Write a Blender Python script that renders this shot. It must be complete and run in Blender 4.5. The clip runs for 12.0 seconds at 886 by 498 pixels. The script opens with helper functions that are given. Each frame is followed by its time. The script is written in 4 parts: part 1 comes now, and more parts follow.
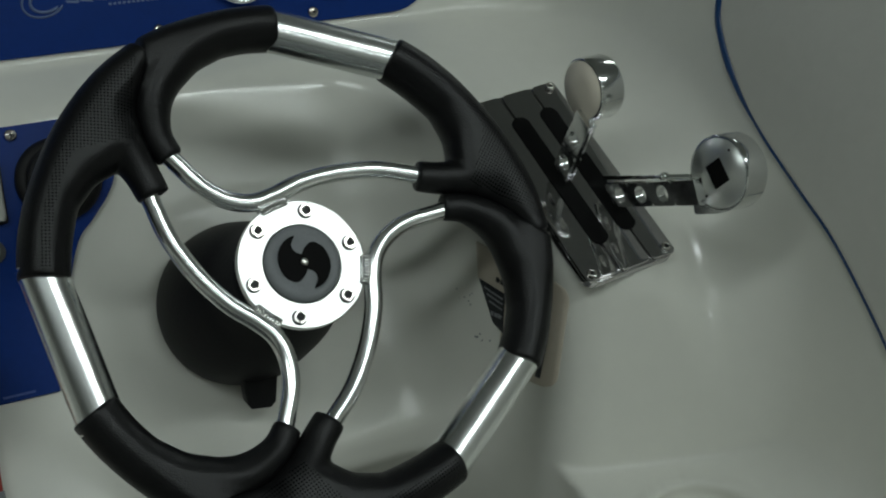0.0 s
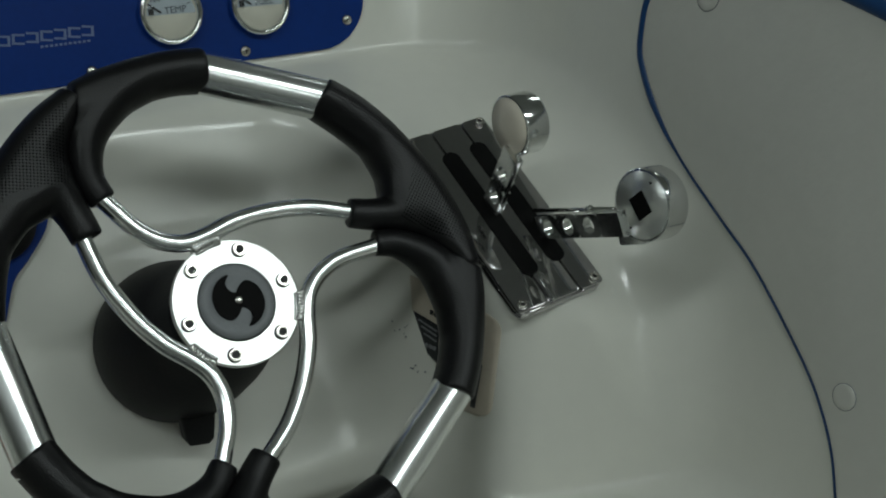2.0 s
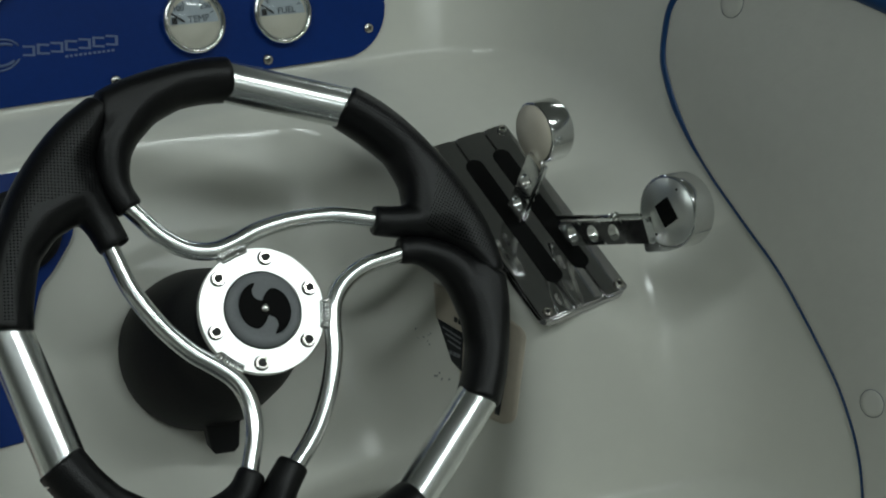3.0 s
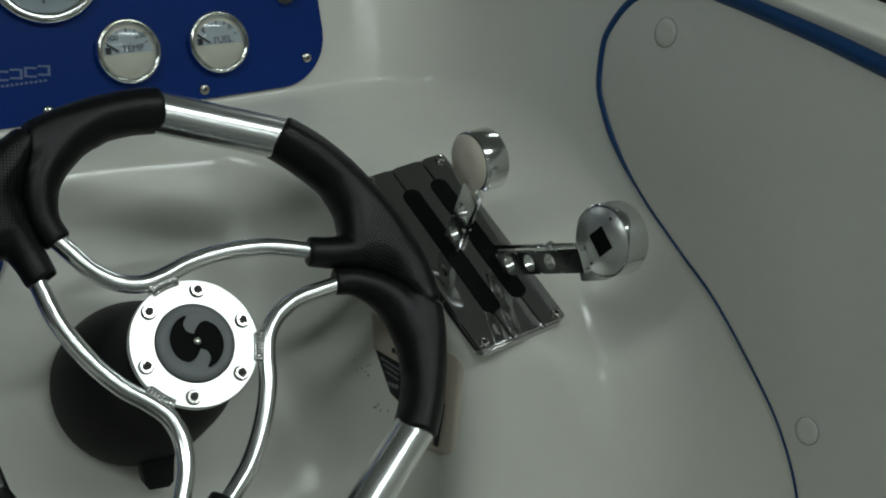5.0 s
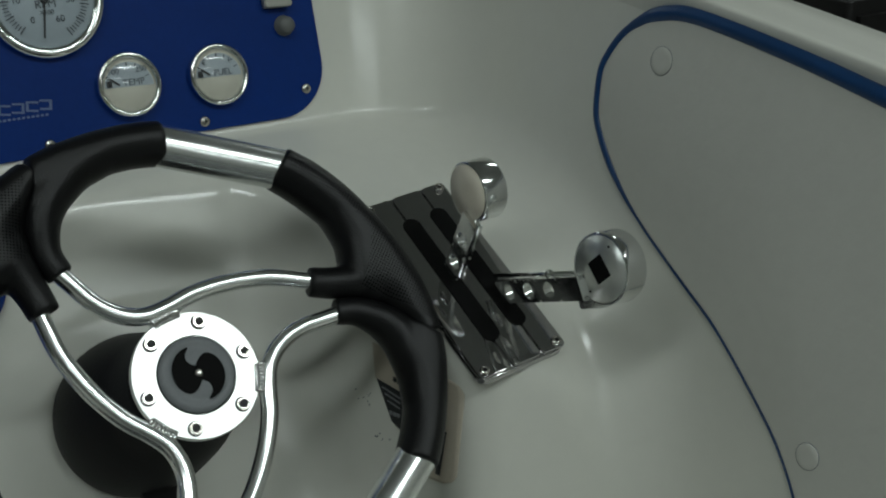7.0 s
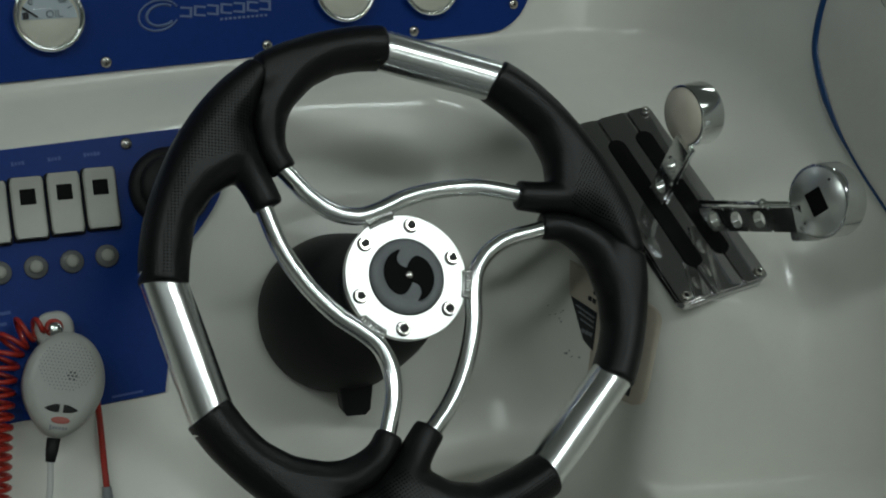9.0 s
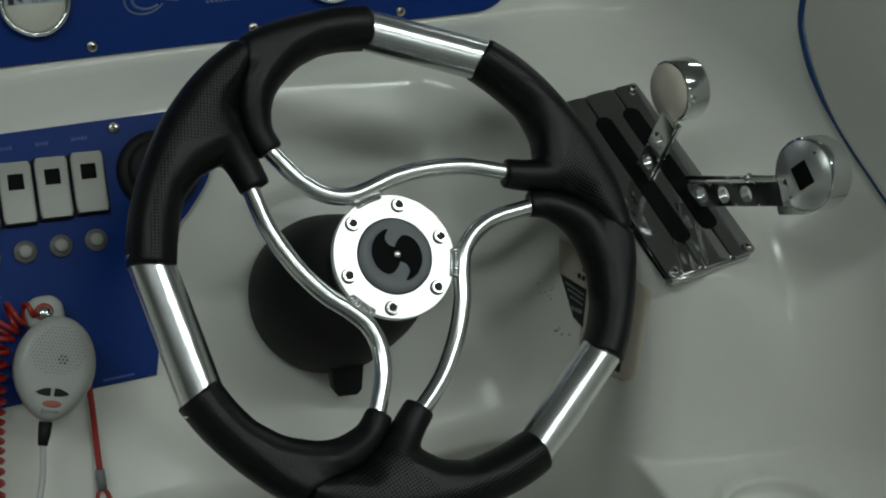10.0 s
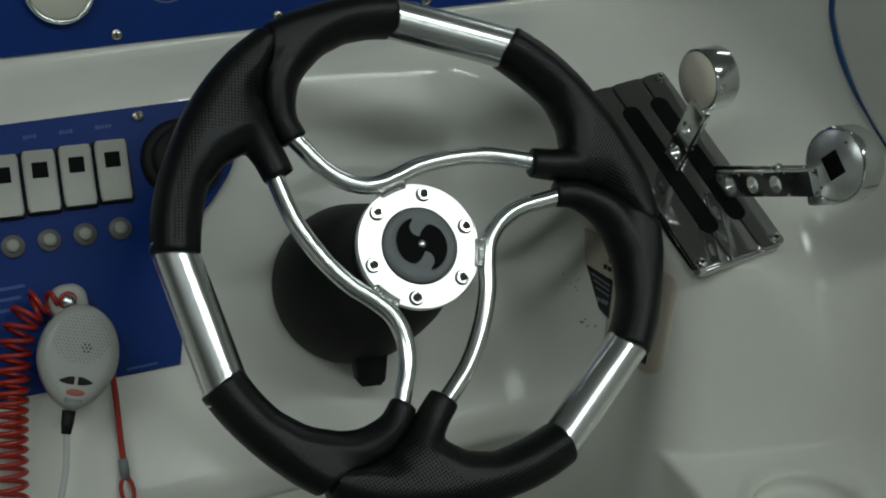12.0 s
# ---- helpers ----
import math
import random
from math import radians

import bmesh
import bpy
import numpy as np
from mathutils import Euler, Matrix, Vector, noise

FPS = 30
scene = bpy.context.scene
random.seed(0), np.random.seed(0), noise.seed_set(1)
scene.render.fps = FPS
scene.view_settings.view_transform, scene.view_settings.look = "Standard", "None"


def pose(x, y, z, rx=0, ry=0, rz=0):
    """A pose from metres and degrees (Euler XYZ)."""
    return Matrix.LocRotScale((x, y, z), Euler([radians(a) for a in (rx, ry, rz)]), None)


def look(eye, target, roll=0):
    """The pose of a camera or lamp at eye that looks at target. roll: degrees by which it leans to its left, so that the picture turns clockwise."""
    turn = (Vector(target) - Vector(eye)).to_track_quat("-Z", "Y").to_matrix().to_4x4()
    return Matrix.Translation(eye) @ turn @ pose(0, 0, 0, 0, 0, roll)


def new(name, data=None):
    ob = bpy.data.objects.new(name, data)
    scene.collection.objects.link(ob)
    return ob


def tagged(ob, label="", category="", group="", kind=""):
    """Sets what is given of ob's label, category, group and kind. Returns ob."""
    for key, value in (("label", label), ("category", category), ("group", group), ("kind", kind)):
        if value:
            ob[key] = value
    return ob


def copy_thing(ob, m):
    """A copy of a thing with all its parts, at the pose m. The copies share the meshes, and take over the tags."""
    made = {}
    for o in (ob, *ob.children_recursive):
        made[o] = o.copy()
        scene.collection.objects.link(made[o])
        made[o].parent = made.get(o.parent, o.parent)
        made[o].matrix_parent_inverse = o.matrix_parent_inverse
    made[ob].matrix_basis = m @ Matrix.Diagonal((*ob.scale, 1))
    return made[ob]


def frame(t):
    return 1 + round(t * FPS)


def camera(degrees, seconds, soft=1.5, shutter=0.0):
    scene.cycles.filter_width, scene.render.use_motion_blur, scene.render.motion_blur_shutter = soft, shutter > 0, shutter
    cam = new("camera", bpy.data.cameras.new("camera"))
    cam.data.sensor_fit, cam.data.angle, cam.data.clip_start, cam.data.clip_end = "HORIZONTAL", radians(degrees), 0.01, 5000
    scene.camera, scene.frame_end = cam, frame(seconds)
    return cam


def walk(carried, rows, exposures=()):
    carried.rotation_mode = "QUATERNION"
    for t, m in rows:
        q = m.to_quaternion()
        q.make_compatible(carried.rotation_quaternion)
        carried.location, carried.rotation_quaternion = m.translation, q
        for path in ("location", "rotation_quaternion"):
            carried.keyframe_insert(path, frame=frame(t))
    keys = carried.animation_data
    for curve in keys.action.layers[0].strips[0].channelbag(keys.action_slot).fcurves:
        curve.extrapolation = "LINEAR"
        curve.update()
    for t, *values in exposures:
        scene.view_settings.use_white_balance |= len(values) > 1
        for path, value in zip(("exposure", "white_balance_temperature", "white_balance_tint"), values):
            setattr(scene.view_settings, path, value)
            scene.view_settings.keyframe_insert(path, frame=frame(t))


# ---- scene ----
cam = camera(39.0, 12.0, soft=2.0, shutter=0.5)
PATH = [
    (0, (-0.1544, 0.2461, 1.3392), (0.4142, 1.9526, 0.4648), -2.51),
    (0.5, (-0.1590, 0.2429, 1.3440), (0.4540, 1.9299, 0.4618), -1.89),
    (1, (-0.1466, 0.2372, 1.3474), (0.5021, 1.9097, 0.4632), -1.96),
    (1.5, (-0.1461, 0.2319, 1.3506), (0.5110, 1.9187, 0.5004), -2.29),
    (2, (-0.1482, 0.2313, 1.3538), (0.5058, 1.9216, 0.5081), -2.52),
    (2.5, (-0.1532, 0.2305, 1.3521), (0.4941, 1.9210, 0.5018), -2.75),
    (2.7, (-0.1578, 0.2351, 1.3545), (0.4810, 1.9317, 0.5098), -2.84),
    (4.3, (-0.1447, 0.2300, 1.3523), (0.5180, 1.9317, 0.5369), -3.03),
    (4.5, (-0.1366, 0.2301, 1.3628), (0.5224, 1.9338, 0.5484), -2.51),
    (5, (-0.1406, 0.2340, 1.3539), (0.5691, 1.9249, 0.5556), -2.47),
    (5.5, (-0.1446, 0.2326, 1.3522), (0.5563, 1.9363, 0.5737), -2.41),
    (6, (-0.1455, 0.2322, 1.3538), (0.5591, 1.9415, 0.5910), -3.06),
    (6.5, (-0.1370, 0.2340, 1.3610), (0.5698, 1.9337, 0.5791), -3.14),
    (7, (-0.1394, 0.2298, 1.3594), (0.5732, 1.9357, 0.5963), -3.09),
    (7.5, (-0.1889, 0.2416, 1.3520), (0.4349, 1.9716, 0.5659), -1.59),
    (7.7, (-0.1858, 0.2402, 1.3583), (0.3419, 1.9884, 0.5426), -2.04),
    (9.3, (-0.1967, 0.2380, 1.3524), (0.2995, 1.9733, 0.4906), -1.79),
    (9.5, (-0.1887, 0.2361, 1.3552), (0.2981, 1.9697, 0.4847), -2.26),
    (10, (-0.1894, 0.2335, 1.3506), (0.3100, 1.9599, 0.4730), -2.48),
    (10.5, (-0.1890, 0.2373, 1.3507), (0.3122, 1.9700, 0.4866), -3.22),
    (11, (-0.1871, 0.2372, 1.3504), (0.2803, 1.9707, 0.4690), -3.02),
    (11.5, (-0.1865, 0.2391, 1.3467), (0.2780, 1.9703, 0.4593), -3.44),
    (12, (-0.1894, 0.2394, 1.3456), (0.2732, 1.9715, 0.4591), -2.77),
]
walk(cam, [(t, look(eye, target, roll)) for t, eye, target, roll in PATH],
     exposures=[(0, -0.02), (7.4, 0.01), (9.3, -0.07), (12, -0.09)])

# ---- light ----
world = bpy.data.worlds.new("world")
scene.world = world
world.use_nodes = True
world.node_tree.nodes["Background"].inputs["Color"].default_value = (0.62, 0.66, 0.60, 1)
world.node_tree.nodes["Background"].inputs["Strength"].default_value = 0.04
CEILING = 3.9
LAMPS = [(0.0, 4.9, 7, 90), (-2.6, 5.0, 8, 90), (3.7, 2.9, 18, 90), (1.8, -1.4, 40, 90), (2.6, -5.4, 28, 90), (0.3, 7.0, 20, 90), (-1.55, -0.85, 27, 90), (0.2, -3.4, 8, 90)]   # x, y of each twin-tube light, watts, turn; (2.6, -5.4) and (0.2, -3.4) are added fill
TUBE_COLOR = (0.89, 1.0, 0.985)

# ---- materials ----
def mat(name, color, rough=0.5, metal=0.0, vary=0.08, scale=30.0, bump=0.0, bump_scale=200.0, coat=0.0, spec=0.5, rvary=0.0, fine=None):
    """A Principled surface with two scales of colour change, uneven gloss and a fine relief."""
    m = bpy.data.materials.new(name)
    m.use_nodes = True
    nt = m.node_tree
    b = nt.nodes["Principled BSDF"]
    b.inputs["Metallic"].default_value = metal
    b.inputs["Roughness"].default_value = rough
    b.inputs["Coat Weight"].default_value = coat
    b.inputs["Coat Roughness"].default_value = 0.08
    b.inputs["Specular IOR Level"].default_value = spec
    tc = nt.nodes.new("ShaderNodeTexCoord")
    big = nt.nodes.new("ShaderNodeTexNoise")
    big.inputs["Scale"].default_value, big.inputs["Detail"].default_value = scale * 0.25, 4
    small = nt.nodes.new("ShaderNodeTexNoise")
    small.inputs["Scale"].default_value, small.inputs["Detail"].default_value = scale * 6, 3
    nt.links.new(tc.outputs["Object"], big.inputs["Vector"])
    nt.links.new(tc.outputs["Object"], small.inputs["Vector"])
    add = nt.nodes.new("ShaderNodeMath")
    add.operation = "ADD"
    nt.links.new(big.outputs["Fac"], add.inputs[0])
    half = nt.nodes.new("ShaderNodeMath")
    half.operation = "MULTIPLY"
    half.inputs[1].default_value = 0.5
    nt.links.new(small.outputs["Fac"], half.inputs[0])
    nt.links.new(half.outputs[0], add.inputs[1])
    ramp = nt.nodes.new("ShaderNodeMapRange")
    ramp.inputs["From Min"].default_value, ramp.inputs["From Max"].default_value = 0.45, 1.05
    ramp.inputs["To Min"].default_value, ramp.inputs["To Max"].default_value = 1 - vary, 1 + vary
    nt.links.new(add.outputs[0], ramp.inputs["Value"])
    mul = nt.nodes.new("ShaderNodeVectorMath")
    mul.operation = "SCALE"
    mul.inputs[0].default_value = color
    nt.links.new(ramp.outputs[0], mul.inputs["Scale"])
    nt.links.new(mul.outputs[0], b.inputs["Base Color"])
    if rvary:
        rr = nt.nodes.new("ShaderNodeMapRange")
        rr.inputs["From Min"].default_value, rr.inputs["From Max"].default_value = 0.45, 1.05
        rr.inputs["To Min"].default_value, rr.inputs["To Max"].default_value = max(rough - rvary, 0.02), rough + rvary
        nt.links.new(add.outputs[0], rr.inputs["Value"])
        nt.links.new(rr.outputs[0], b.inputs["Roughness"])
    if bump:
        if fine == "pores":
            tex = nt.nodes.new("ShaderNodeTexVoronoi")
            out = tex.outputs["Distance"]
        else:
            tex = nt.nodes.new("ShaderNodeTexNoise")
            tex.inputs["Detail"].default_value = 4
            out = tex.outputs["Fac"]
        tex.inputs["Scale"].default_value = bump_scale
        nt.links.new(tc.outputs["Object"], tex.inputs["Vector"])
        bp = nt.nodes.new("ShaderNodeBump")
        bp.inputs["Strength"].default_value = 1.0
        bp.inputs["Distance"].default_value = bump
        nt.links.new(out, bp.inputs["Height"])
        nt.links.new(bp.outputs[0], b.inputs["Normal"])
    return m


GELCOAT = mat("gelcoat", (0.72, 0.715, 0.65), 0.16, vary=0.03, scale=12, bump=0.0003, bump_scale=9, rvary=0.03, spec=0.45)
PAD = mat("padded_vinyl", (0.62, 0.615, 0.565), 0.5, vary=0.04, scale=16, bump=0.00025, bump_scale=160, spec=0.35)
BLUE = mat("blue_panel", (0.0006, 0.027, 0.178), 0.4, vary=0.12, scale=40, bump=0.00008, bump_scale=900, spec=0.15)
BLUE_PIPE = mat("blue_piping", (0.004, 0.045, 0.15), 0.4, vary=0.15, scale=60)
LEATHER = mat("black_leather", (0.0046, 0.0046, 0.0051), 0.38, vary=0.2, scale=60, bump=0.00015, bump_scale=900, fine="pores", spec=0.33, rvary=0.06)


def perforated():
    """The same leather with rows of punched holes over the outer band of a grip."""
    m = LEATHER.copy()
    m.name = "perforated_leather"
    nt = m.node_tree
    L = nt.links.new
    b = nt.nodes["Principled BSDF"]

    def op(kind, a, c=None, d=None):
        nd = nt.nodes.new("ShaderNodeMath")
        nd.operation = kind
        for i, v in enumerate((a, c, d)):
            if v is None:
                continue
            if isinstance(v, (int, float)):
                nd.inputs[i].default_value = v
            else:
                L(v, nd.inputs[i])
        return nd.outputs[0]

    tc = nt.nodes.new("ShaderNodeTexCoord")
    sp = nt.nodes.new("ShaderNodeSeparateXYZ")
    L(tc.outputs["Object"], sp.inputs[0])
    x, y, z = sp.outputs
    r = op("SQRT", op("ADD", op("MULTIPLY", x, x), op("MULTIPLY", y, y)))
    ang = op("ARCTAN2", x, y)
    # staggered grid of holes, about 2 mm apart
    u = op("MULTIPLY", op("ADD", x, y), 1 / 0.0030)
    v = op("MULTIPLY", op("SUBTRACT", x, y), 1 / 0.0030)
    fu = op("SUBTRACT", op("FRACT", u), 0.5)
    fv = op("SUBTRACT", op("FRACT", v), 0.5)
    dist = op("SQRT", op("ADD", op("MULTIPLY", fu, fu), op("MULTIPLY", fv, fv)))
    hole = op("LESS_THAN", dist, 0.27)
    # a narrow band along the ring that widens into a wedge towards the prong, edged by the seam
    inner = op("SUBTRACT", 0.1592, op("MULTIPLY", op("MAXIMUM", op("SUBTRACT", ang, 1.20), 0.0), 0.15))
    seam = op("ADD", 1.27, op("MULTIPLY", op("SUBTRACT", r, 0.110), 7.0))
    band = op("MULTIPLY", op("GREATER_THAN", r, inner), op("LESS_THAN", r, op("ADD", 0.1655, op("MULTIPLY", op("MAXIMUM", op("SUBTRACT", ang, 1.0), 0.0), 0.004))))
    zone = op("MULTIPLY", op("MULTIPLY", band, op("GREATER_THAN", z, 0.002)), op("MULTIPLY", op("GREATER_THAN", ang, 0.73), op("LESS_THAN", ang, seam)))
    pit = op("MULTIPLY", hole, zone)
    bp = nt.nodes.new("ShaderNodeBump")
    bp.invert = True
    bp.inputs["Distance"].default_value = 0.0006
    L(pit, bp.inputs["Height"])
    tone = nt.nodes.new("ShaderNodeVectorMath")
    tone.operation = "SCALE"
    L(b.inputs["Base Color"].links[0].from_socket, tone.inputs[0])
    # base colour carries the band's sheen and the shade inside the holes
    L(op("MULTIPLY", op("ADD", 1.0, op("MULTIPLY", zone, 0.15)), op("SUBTRACT", 1.0, op("MULTIPLY", pit, 0.75))), tone.inputs["Scale"])
    L(tone.outputs[0], b.inputs["Base Color"])
    L(op("ADD", op("MULTIPLY", op("SUBTRACT", zone, pit), 0.04), op("MULTIPLY", op("SUBTRACT", 1.0, pit), 0.33)), b.inputs["Specular IOR Level"])
    old = b.inputs["Normal"].links[0].from_socket
    L(old, bp.inputs["Normal"])
    L(bp.outputs[0], b.inputs["Normal"])
    return m


PERFORATED = perforated()
CHROME = mat("chrome", (0.80, 0.82, 0.80), 0.07, 1.0, vary=0.03, scale=40, rvary=0.03)
# chrome with the dark surroundings it mirrors put into its colour
CHROME_DARK_REFLECT = mat("chrome_dark_reflection", (0.52, 0.51, 0.52), 0.09, 1.0, vary=0.06, scale=40, rvary=0.04)
ALU = mat("polished_aluminium", (0.88, 0.90, 0.89), 0.23, 1.0, vary=0.04, scale=80, rvary=0.05)
KNOB = mat("polished_knob", (0.80, 0.81, 0.80), 0.13, 1.0, vary=0.04, scale=80, rvary=0.04)
ALU_FACE = mat("brushed_aluminium_face", (0.86, 0.87, 0.85), 0.38, 1.0, vary=0.04, scale=80, bump=0.00005, bump_scale=500)
STEEL = mat("stainless_screw", (0.56, 0.54, 0.50), 0.20, 1.0, vary=0.1, scale=200)
# dark metal parts; also paints the shade inside screw hollows
DARK_STEEL_AND_SHADE = mat("dark_steel_recess_shade", (0.03, 0.03, 0.03), 0.5, 0.6, vary=0.1, scale=200)
RUBBER = mat("black_rubber", (0.0085, 0.0085, 0.009), 0.6, vary=0.15, scale=50, bump=0.0002, bump_scale=300, spec=0.3)
GREY_RUBBER = mat("grey_rubber", (0.19, 0.20, 0.21), 0.48, vary=0.12, scale=90, bump=0.0001, bump_scale=500)
SLOT = mat("slot_boot_rubber", (0.004, 0.004, 0.004), 0.7, vary=0.2, scale=80, spec=0.12)
WHITE_PLASTIC = mat("white_plastic", (0.43, 0.43, 0.385), 0.42, vary=0.04, scale=70, bump=0.00008, bump_scale=700)
MIC_WHITE = mat("mic_plastic", (0.40, 0.40, 0.37), 0.36, vary=0.04, scale=70, bump=0.00006, bump_scale=700)
WELD = mat("weld_metal", (0.74, 0.74, 0.72), 0.26, 1.0, vary=0.1, scale=120, bump=0.0003, bump_scale=500)
IVORY = mat("ivory_insert", (0.80, 0.73, 0.61), 0.4, vary=0.05, scale=60)
DIAL = mat("gauge_dial", (0.44, 0.50, 0.54), 0.5, vary=0.03, scale=60)
DIAL_CREAM = mat("gauge_cream", (0.72, 0.70, 0.60), 0.45, vary=0.03, scale=60)
INK = mat("dark_ink", (0.012, 0.013, 0.016), 0.5, vary=0.1, scale=100)
GAUGE_INK = mat("gauge_print", (0.055, 0.065, 0.08), 0.5, vary=0.1, scale=100)
DARK_BACKING = mat("dark_backing", (0.012, 0.011, 0.011), 0.4, vary=0.2, scale=6)
BLUE_INK = mat("pale_blue_print", (0.03, 0.075, 0.26), 0.5, vary=0.1, scale=100)
SILVER_INK = mat("silver_print", (0.11, 0.16, 0.30), 0.45, vary=0.1, scale=100)
RED = mat("red_cord", (0.34, 0.020, 0.010), 0.35, vary=0.12, scale=80, coat=0.2)
RED_INK = mat("red_button", (0.35, 0.09, 0.07), 0.5, vary=0.1, scale=80)
TAN = mat("yellowed_label", (0.54, 0.48, 0.39), 0.5, vary=0.08, scale=30)
# walls made paler so that they bounce more fill light
BACKDROP = mat("workshop_wall", (0.55, 0.56, 0.52), 0.8, vary=0.15, scale=2)
CEIL = mat("ceiling_paint", (0.72, 0.74, 0.70), 0.8, vary=0.1, scale=2)
# dark grey chosen to hold down light bouncing up from the floor
DIM_FLOOR = mat("dim_floor_grey", (0.17, 0.175, 0.17), 0.9, vary=0.2, scale=40, bump=0.002, bump_scale=300, spec=0.1)
FLOORM = mat("concrete", (0.2, 0.2, 0.19), 0.7, vary=0.2, scale=4)
BUTTON = mat("grey_button", (0.13, 0.135, 0.13), 0.45, vary=0.08, scale=80)
PLUNGER = mat("grey_plunger", (0.33, 0.33, 0.29), 0.45, vary=0.08, scale=80)
GREY_CORD = mat("grey_cord", (0.55, 0.55, 0.53), 0.5, vary=0.05, scale=80)


def glass(name):
    """A thin clear pane: see-through, with a sharp sheen that grows at flat angles."""
    m = bpy.data.materials.new(name)
    m.use_nodes = True
    nt = m.node_tree
    nt.nodes.remove(nt.nodes["Principled BSDF"])
    clear, gloss, mix, fr = (nt.nodes.new("ShaderNode" + k) for k in ("BsdfTransparent", "BsdfGlossy", "MixShader", "Fresnel"))
    gloss.inputs["Roughness"].default_value = 0.03
    fr.inputs["IOR"].default_value = 1.5
    nt.links.new(fr.outputs[0], mix.inputs[0])
    nt.links.new(clear.outputs[0], mix.inputs[1])
    nt.links.new(gloss.outputs[0], mix.inputs[2])
    nt.links.new(mix.outputs[0], nt.nodes["Material Output"].inputs["Surface"])
    return m


LENS = glass("gauge_glass")
lamp_mat = bpy.data.materials.new("tube_glow")
lamp_mat.use_nodes = True
lamp_mat.node_tree.nodes["Principled BSDF"].inputs["Emission Color"].default_value = (*TUBE_COLOR, 1)
lamp_mat.node_tree.nodes["Principled BSDF"].inputs["Emission Strength"].default_value = 3.0


# ---- mesh tools ----
def part(name, bm, material, parent=None, label="", smooth=True, m=None):
    me = bpy.data.meshes.new(name)
    bm.normal_update()
    bm.to_mesh(me)
    bm.free()
    for mt in (material if isinstance(material, (list, tuple)) else [material]):
        me.materials.append(mt)
    for p in me.polygons:
        p.use_smooth = smooth
    ob = new(name, me)
    if parent is not None:
        ob.parent = parent
    if m is not None:
        ob.matrix_local = m
    if label:
        ob["label"] = label
    return ob


def empty(name, m, label, category, group="", kind=""):
    ob = new(name)
    ob.empty_display_size = 0.02
    ob.matrix_world = m
    return tagged(ob, label, category, group, kind)


def sharp(ob, deg=35):
    ob.data.set_sharp_from_angle(angle=radians(deg))
    return ob


def lathe(profile, n=48, cap=True):
    """Turn (radius, height) pairs round z."""
    bm = bmesh.new()
    rings = []
    for r, z in profile:
        rings.append([bm.verts.new((r * math.cos(2 * math.pi * i / n), r * math.sin(2 * math.pi * i / n), z)) for i in range(n)])
    for a, b in zip(rings, rings[1:]):
        for i in range(n):
            bm.faces.new((a[i], a[(i + 1) % n], b[(i + 1) % n], b[i]))
    if cap:
        bm.faces.new(list(reversed(rings[0])))
        bm.faces.new(rings[-1])
    return bm


def sweep(bm, pts, radii, n=16, cap=True, closed=False):
    """A tube along points; radii one number or one a point (or pairs for oval tubes)."""
    pts = [Vector(p) for p in pts]
    k = len(pts)
    if not isinstance(radii, (list, tuple)):
        radii = [radii] * k
    tang = []
    for i in range(k):
        a, b = pts[max(i - 1, 0)], pts[min(i + 1, k - 1)]
        if closed:
            a, b = pts[i - 1], pts[(i + 1) % k]
        tang.append((b - a).normalized())
    side = tang[0].orthogonal().normalized()
    rings = []
    for p, t, r in zip(pts, tang, radii):
        side = (side - t * side.dot(t)).normalized()
        other = t.cross(side)
        rings.append([bm.verts.new(p + side * math.cos(2 * math.pi * j / n) * r + other * math.sin(2 * math.pi * j / n) * r) for j in range(n)])
    pairs = list(zip(rings, rings[1:])) + ([(rings[-1], rings[0])] if closed else [])
    for a, b in pairs:
        for j in range(n):
            bm.faces.new((a[j], a[(j + 1) % n], b[(j + 1) % n], b[j]))
    if cap and not closed:
        bm.faces.new(list(reversed(rings[0])))
        bm.faces.new(rings[-1])
    return bm


def spline(ctrl, steps=8):
    """Catmull-Rom through control points (tuples of any length)."""
    c = [np.array(p, float) for p in ctrl]
    c = [2 * c[0] - c[1]] + c + [2 * c[-1] - c[-2]]
    out = []
    for i in range(1, len(c) - 2):
        for s in range(steps):
            t = s / steps
            out.append(0.5 * (2 * c[i] + (c[i + 1] - c[i - 1]) * t + (2 * c[i - 1] - 5 * c[i] + 4 * c[i + 1] - c[i + 2]) * t * t + (3 * c[i] - c[i - 1] - 3 * c[i + 1] + c[i + 2]) * t ** 3))
    out.append(c[-2])
    return [tuple(p) for p in out]


def rounded(w, h, r, n=8, x=0.0, y=0.0):
    """The outline of a rectangle with round corners, counter-clockwise."""
    out = []
    for cx, cy, a0 in ((w / 2 - r, h / 2 - r, 0), (-w / 2 + r, h / 2 - r, 90), (-w / 2 + r, -h / 2 + r, 180), (w / 2 - r, -h / 2 + r, 270)):
        for i in range(n + 1):
            a = radians(a0 + 90 * i / n)
            out.append((x + cx + r * math.cos(a), y + cy + r * math.sin(a)))
    return out


def area_sign(o):
    return sum(a[0] * b[1] - b[0] * a[1] for a, b in zip(o, o[1:] + o[:1]))


def inset(o, d):
    """Move a closed counter-clockwise outline inwards by d."""
    out = []
    k = len(o)
    for i in range(k):
        a, b, c = Vector(o[i - 1]), Vector(o[i]), Vector(o[(i + 1) % k])
        t = (c - a)
        nrm = Vector((-t.y, t.x)).normalized()
        out.append(tuple(b + nrm * d))
    return out


